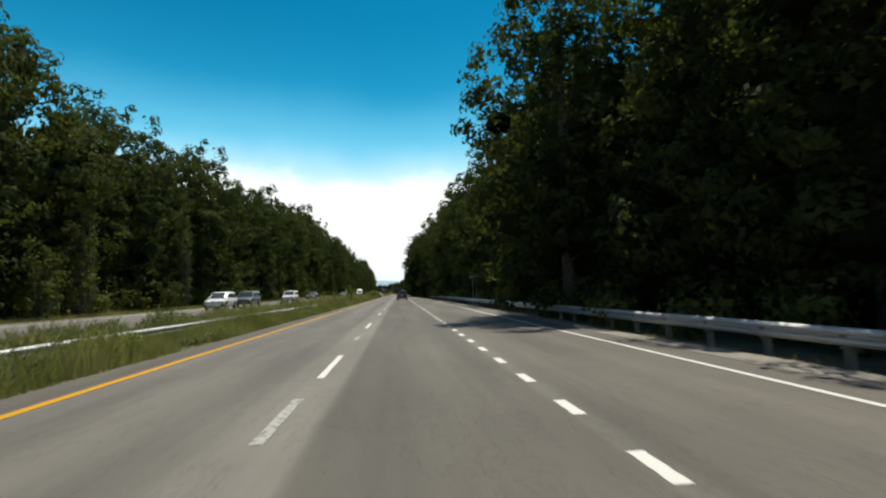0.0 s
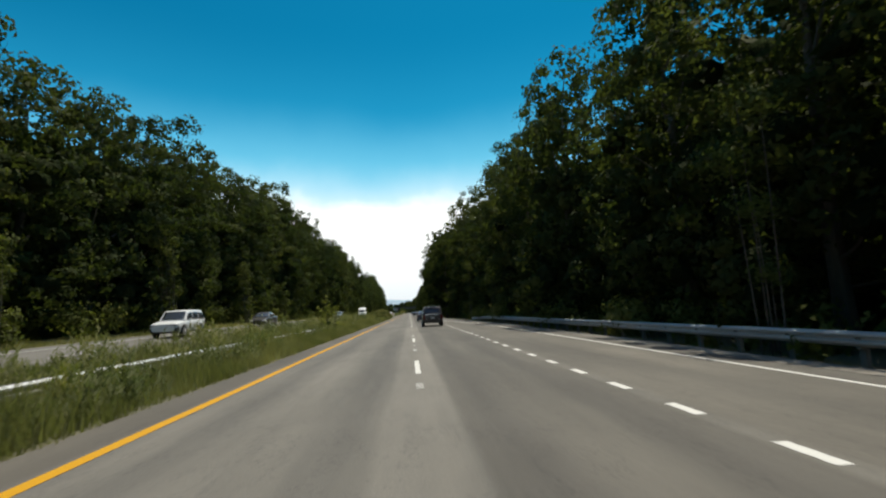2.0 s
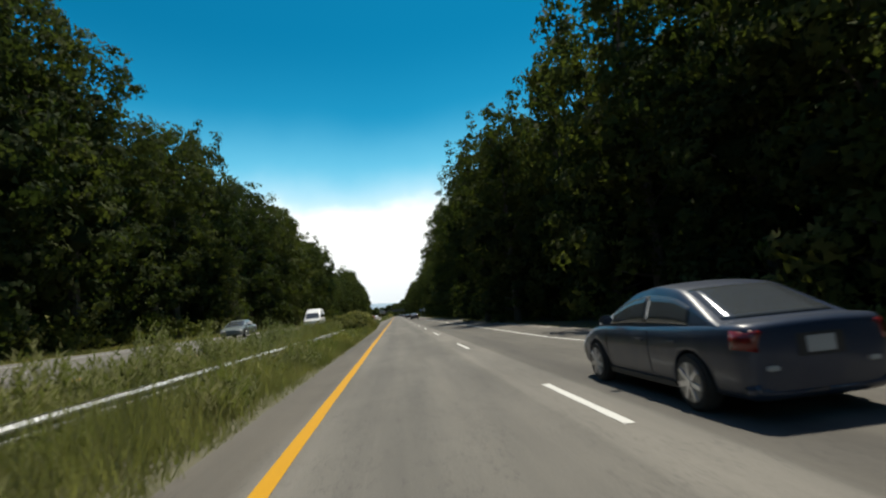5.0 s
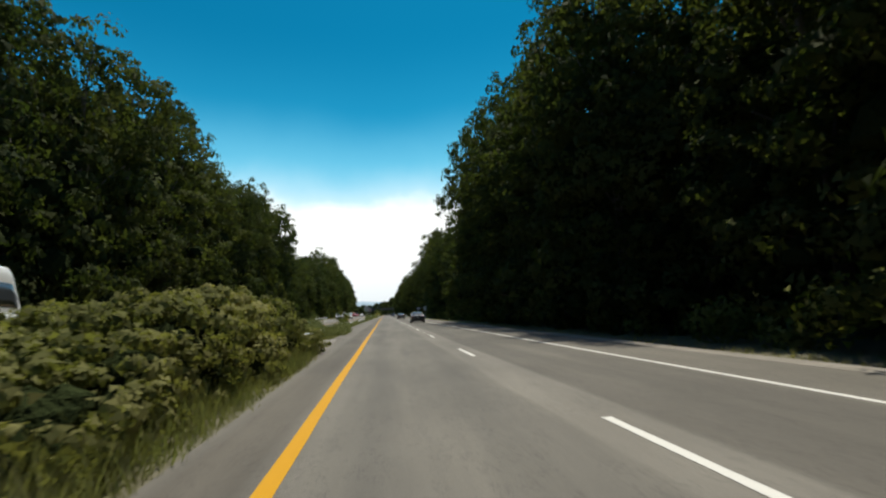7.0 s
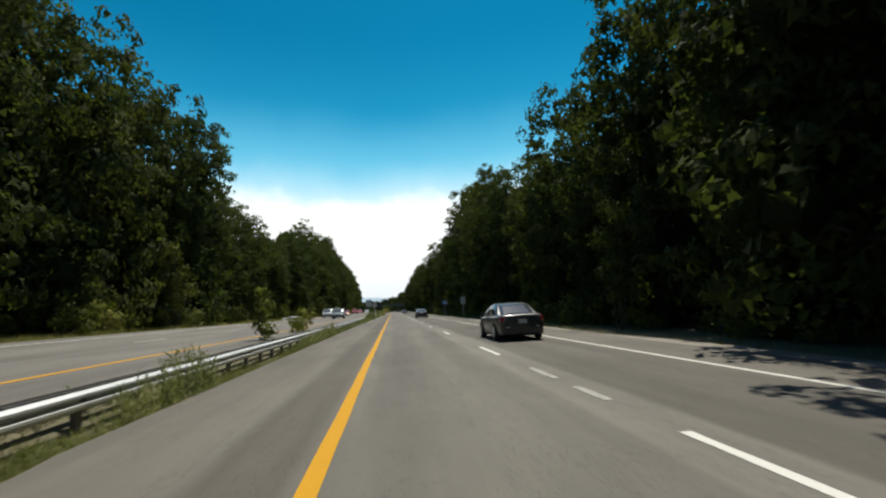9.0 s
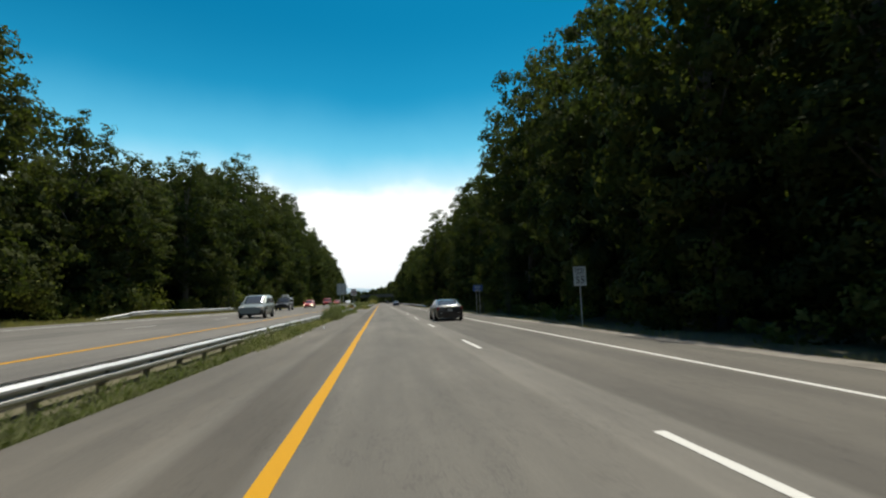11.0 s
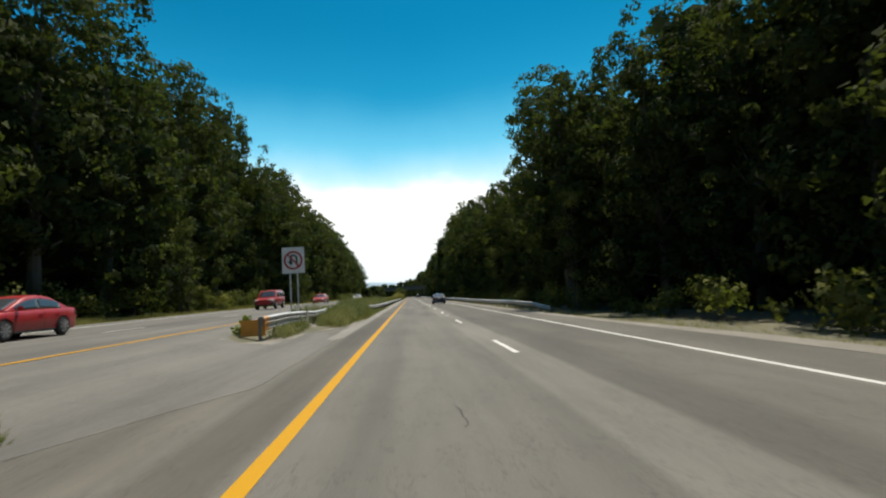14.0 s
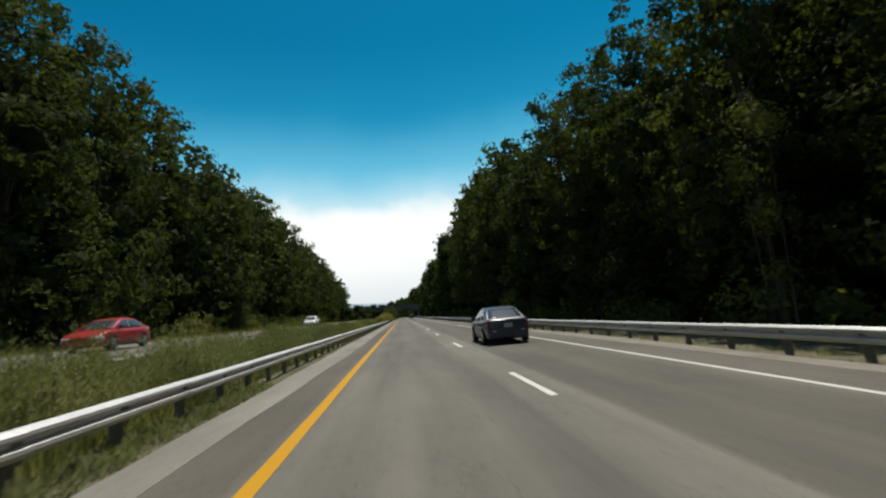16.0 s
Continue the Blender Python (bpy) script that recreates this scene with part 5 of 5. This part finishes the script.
    # wheels
    for sx in (-1, 1):
        for yy in (-base / 2, base / 2):
            wheel = empty("wheel", (sx * (hw - 0.085), yy, wr))
            wheel.parent = car
            bm = tube(wr, 0.21, (0, 0, 0), 28, "x")
            bmesh.ops.bevel(bm, geom=[q for q in bm.edges if len(q.link_faces) == 2 and q.calc_face_angle(0) > 0.9], offset=0.035, segments=2, affect="EDGES")
            part("tyre", bm, RUBBER, wheel)
            part("rim", tube(wr * 0.7, 0.02, (sx * 0.1, 0, 0), 24, "x"), RIM_DARK, wheel)
            bm = bmesh.new()
            for q in range(7):
                g = box(0.025, 0.06, wr * 0.66, (sx * 0.113, 0, wr * 0.34), 0.006)
                bmesh.ops.rotate(g, matrix=Matrix.Rotation(q * 2 * math.pi / 7, 3, "X"), verts=g.verts)
                me = bpy.data.meshes.new("tmp")
                g.to_mesh(me)
                g.free()
                bm.from_mesh(me)
                bpy.data.meshes.remove(me)
            part("spokes", bm, RIM, wheel)
            part("hub", tube(0.05, 0.03, (sx * 0.118, 0, 0), 12, "x"), RIM, wheel)
    if roof_rails:
        part("tailgate_strip", box(W * 0.7, 0.07, 0.035, (0, c0 - 0.045, tail + 0.03), 0.006), CHROME, car, "chrome tailgate strip")
        part("rear_spoiler", box(wt * 1.7, 0.22, 0.04, (0, c1 - 0.06, H - 0.03), 0.015), mat, car)
        for sx in (-1, 1):
            part("roof_rail", box(0.04, c2 - c1 - 0.3, 0.04, (sx * (wt - 0.1), (c1 + c2) / 2, H + 0.035), 0.012), CHROME, car, "bright metal roof rail")
            for yy in (c1 + 0.3, c2 - 0.3):
                part("rail_foot", box(0.035, 0.08, 0.05, (sx * (wt - 0.1), yy, H + 0.005), 0.008), TRIM, car)
    if roof_box:
        part("roof_box", box(0.8, 1.7, 0.32, (0, (c1 + c2) / 2, H + 0.2), 0.1), WHITE, car, "pale roof cargo box")
    return car


LANE = 5.3
vehicle("suv", "suv", CHARCOAL, "charcoal sport utility vehicle with roof rails driving ahead", LANE + 0.26, 91.4 + 2.1, 0.0, 0, True)
vehicle("hatchback", "compact", NAVY, "dark blue compact car farther along the road", LANE + 0.1, 117.5 + 2.2, 0.0)
vehicle("sedan", "sedan", BLACK, "black sedan with a bright reflecting rear window", LANE + 0.3, 232.6 + 2.3, 0.0)
vehicle("sedan", "limousine", BROWN, "dark brown luxury sedan with chrome trim and spoked wheels", LANE + 0.08, 296.7, 0.0, chrome=True)
vehicle("sedan", "compact", NAVY, "dark blue sedan cruising in the outer lane", LANE + 0.12, 410 + 2.1, 0.0)
vehicle("suv", "suv", BLACK, "dark vehicle far ahead near the bridge", LANE, 600, 0.0)


def oncoming(name, shape, mat, label, x, y, **kw):
    s = math.degrees(math.atan((far_z(x, y - 1.5) - far_z(x, y + 1.5)) / 3))
    vehicle(name, shape, mat, label, x, y, far_z(x, y) + 0.012, 180, slope=s, **kw)


oncoming("suv", "small_suv", WHITE, "white compact sport utility vehicle in the oncoming lanes", -12.0, 50.0)
oncoming("suv", "suv", GREEN_GREY, "dark green sport utility vehicle in the oncoming lanes", -12.0, 58.6)
oncoming("suv", "suv", WHITE, "white older sport utility vehicle in the oncoming lanes", -12.0, 81.0)
oncoming("sedan", "sedan", CHARCOAL, "dark grey sedan half hidden by the median sapling", -12.0, 101.0)
oncoming("sedan", "sedan", GREEN_GREY, "grey sedan passing behind the median grass", -12.0, 157.5)
oncoming("van", "van", WHITE, "white high-roof passenger van in the oncoming lanes", -8.4, 174.7)
oncoming("suv", "small_suv", PALE_GREY, "grey crossover vehicle beside the median guardrail", -8.3, 301.25)
oncoming("minivan", "minivan", SILVER, "silver minivan in the oncoming lanes", -12.0, 317.0)
oncoming("suv", "suv", BLACK, "dark sport utility vehicle carrying a roof box", -12.0, 332.5, roof_box=True)
oncoming("sedan", "compact", RED, "red car with lit headlamps in the oncoming lanes", -12.0, 356.5, lit=True)
oncoming("suv", "suv", RED, "red sport utility vehicle in the oncoming lanes", -12.0, 388.0)
oncoming("sedan", "compact", RED, "red sedan passing behind the median weeds", -12.0, 415.5)
oncoming("sedan", "sedan", WHITE, "white sedan far off in the oncoming lanes", -12.0, 468.0)


# ---- signs ----
def sign(name, label, x, y, z_top, wide, tall, face, posts=2, back=ALUMINIUM, front=-1):
    """A flat road sign on posts. front: -1 shows its face to our traffic, +1 to the oncoming."""
    s = tagged(empty(name, (x, y, land(x, y))), label, "road sign")
    zc = z_top - tall / 2 - land(x, y)
    part("panel", box(wide, 0.012, tall, (0, 0, zc), 0.005), back, s)
    part("face", box(wide - 0.03, 0.006, tall - 0.03, (0, front * 0.011, zc), 0.002), face, s)
    for k in range(posts):
        px = (k - (posts - 1) / 2) * wide * 0.32
        part("post", box(0.06, 0.05, zc + tall / 2 + 0.3, (px, -front * 0.035, (zc + tall / 2 - 0.3) / 2), 0.006), STEEL, s)
    return s, zc


def ring_bm(r0, r1, at, n=40, thick=0.006):
    bm = bmesh.new()
    q = []
    for i in range(n):
        a = 2 * math.pi * i / n
        q.append([bm.verts.new((at[0] + r * math.cos(a), at[1] + d, at[2] + r * math.sin(a))) for r in (r0, r1) for d in (0, thick)])
    for i in range(n):
        a, b = q[i], q[(i + 1) % n]
        for s, t in ((0, 2), (2, 3), (3, 1), (1, 0)):
            bm.faces.new((a[s], a[t], b[t], b[s]))
    bmesh.ops.recalc_face_normals(bm, faces=bm.faces[:])
    return bm


nu, zc = sign("no_turn_sign", "white square sign with red circle forbidding a U-turn", -4.38, 364.3, 4.17, 1.12, 1.32, SIGN_WHITE)
part("red_ring", ring_bm(0.37, 0.47, (0, -0.024, zc)), SIGN_RED, nu, "red prohibition ring")
bm = box(0.08, 0.006, 0.80, (0, 0, 0))
bmesh.ops.rotate(bm, matrix=Matrix.Rotation(radians(-42), 3, "Y"), verts=bm.verts)
bmesh.ops.translate(bm, vec=(0, -0.030, zc), verts=bm.verts)
part("red_slash", bm, SIGN_RED, nu)
bm = bmesh.new()
q = []
for i in range(15):
    a = math.pi * i / 14
    q.append([bm.verts.new((0.02 + r * math.cos(a), -0.026 + d, zc + 0.1 + r * math.sin(a))) for r in (0.10, 0.20) for d in (0, 0.006)])
for a, b in zip(q, q[1:]):
    for s, t in ((0, 2), (2, 3), (3, 1), (1, 0)):
        bm.faces.new((a[s], a[t], b[t], b[s]))
bmesh.ops.recalc_face_normals(bm, faces=bm.faces[:])
part("arrow_bend", bm, SIGN_BLACK, nu)
part("arrow_shaft", box(0.1, 0.006, 0.36, (0.17, -0.023, zc - 0.08)), SIGN_BLACK, nu)
part("arrow_shaft", box(0.1, 0.006, 0.16, (-0.13, -0.023, zc + 0.02)), SIGN_BLACK, nu)
bm = bmesh.new()
tri = [(-0.27, zc - 0.05), (0.01, zc - 0.05), (-0.13, zc - 0.27)]
lo = [bm.verts.new((x, -0.026, z)) for x, z in tri]
hi = [bm.verts.new((x, -0.020, z)) for x, z in tri]
bm.faces.new(lo)
bm.faces.new(list(reversed(hi)))
for i in range(3):
    bm.faces.new((lo[i], lo[(i + 1) % 3], hi[(i + 1) % 3], hi[i]))
bmesh.ops.recalc_face_normals(bm, faces=bm.faces[:])
part("arrow_head", bm, SIGN_BLACK, nu)

sb, zb = sign("median_sign", "bare aluminium back of a sign on two posts in the median", -4.95, 340.4, 4.4, 1.42, 1.68, SIGN_WHITE, 2, ALUMINIUM, 1)
part("sticker", box(0.16, 0.004, 0.09, (0.05, -0.010, zb - 0.62)), SIGN_WHITE, sb)
for k, px in enumerate((-0.3, 0.3)):
    part("brace", box(0.05, 0.02, 1.4, (px, -0.018, zb), 0.004), STEEL, sb)

bl, zc = sign("blue_sign", "blue roadside information sign with pale lettering bars", 11.3, 315.0, 2.8, 1.05, 0.66, SIGN_BLUE, 2)
for k, (w, dz) in enumerate([(0.6, 0.2), (0.8, 0.06), (0.5, -0.08), (0.7, -0.22)]):
    part("text_bar", box(w, 0.004, 0.07, (0, -0.018, zc + dz)), SIGN_WHITE, bl)
def lettering(text, size, x, y, z, parent, mat):
    """Raised letters of the built-in font, facing our traffic."""
    cu = bpy.data.curves.new("text", "FONT")
    cu.body, cu.size, cu.align_x, cu.align_y, cu.extrude = text, size, "CENTER", "CENTER", 0.002
    t = new("tmp", cu)
    me = bpy.data.meshes.new_from_object(t.evaluated_get(bpy.context.evaluated_depsgraph_get()))
    bpy.data.objects.remove(t)
    me.materials.clear()
    me.materials.append(mat)
    o = new("lettering", me)
    o.parent = parent
    o.matrix_basis = pose(x, y, z, 90, 0, 0)


sp, zc = sign("speed_limit_sign", "white upright sign reading SPEED LIMIT 55", 10.9, 286.0, 2.8, 0.68, 0.98, SIGN_WHITE, 1)
lettering("SPEED", 0.19, 0, -0.018, zc + 0.33, sp, SIGN_BLACK)
lettering("LIMIT", 0.19, 0, -0.018, zc + 0.14, sp, SIGN_BLACK)
lettering("55", 0.5, 0, -0.018, zc - 0.2, sp, SIGN_BLACK)
gs, zc = sign("guide_sign", "small green sign among dark roadside trees", 13.2, 54.0, 3.1, 1.1, 0.5, material("sign_green", (0.02, 0.16, 0.09), 0.45), 2)
part("text_bar", box(0.8, 0.004, 0.1, (0, -0.018, zc)), SIGN_WHITE, gs)


# ---- litter on the shoulder ----
def litter(name, label, x, y, z, mat, size, seed):
    rng = np.random.default_rng(seed)
    bm = bmesh.new()
    bmesh.ops.create_icosphere(bm, subdivisions=2, radius=size)
    for v in bm.verts:
        v.co *= 1 + 0.45 * noise.noise(v.co * (2.2 / size) + Vector((seed, 0, 0)))
        v.co.z = max(-size * 0.45, v.co.z * 0.6)
    o = part(name, bm, mat)
    o.location = (x, y, z + size * 0.4)
    tagged(o, label, "litter")


LITTER_BLUE = mottled("blue_wrapper", (0.1, 0.16, 0.32), (0.3, 0.34, 0.42), 8.0, rough=0.5, fine=30.0)
litter("crumpled_bag", "crumpled blue and white bag in the weeds", -3.1, 196.6, -0.18, LITTER_BLUE, 0.16, 1)
litter("crumpled_paper", "crumpled white paper on the asphalt shoulder", -2.3, 291.2, 0.0, SIGN_WHITE, 0.06, 2)
litter("crumpled_paper", "small white paper scrap by the guardrail weeds", -2.6, 284.4, 0.0, SIGN_WHITE, 0.05, 3)
litter("crumpled_bag", "pale plastic bag caught beside the gutter", -2.0, 383.2, -0.05, SIGN_WHITE, 0.14, 4)
litter("tyre_scrap", "black scrap of tyre tread on the shoulder", -2.6, 366.2, 0.0, RUBBER, 0.1, 5)
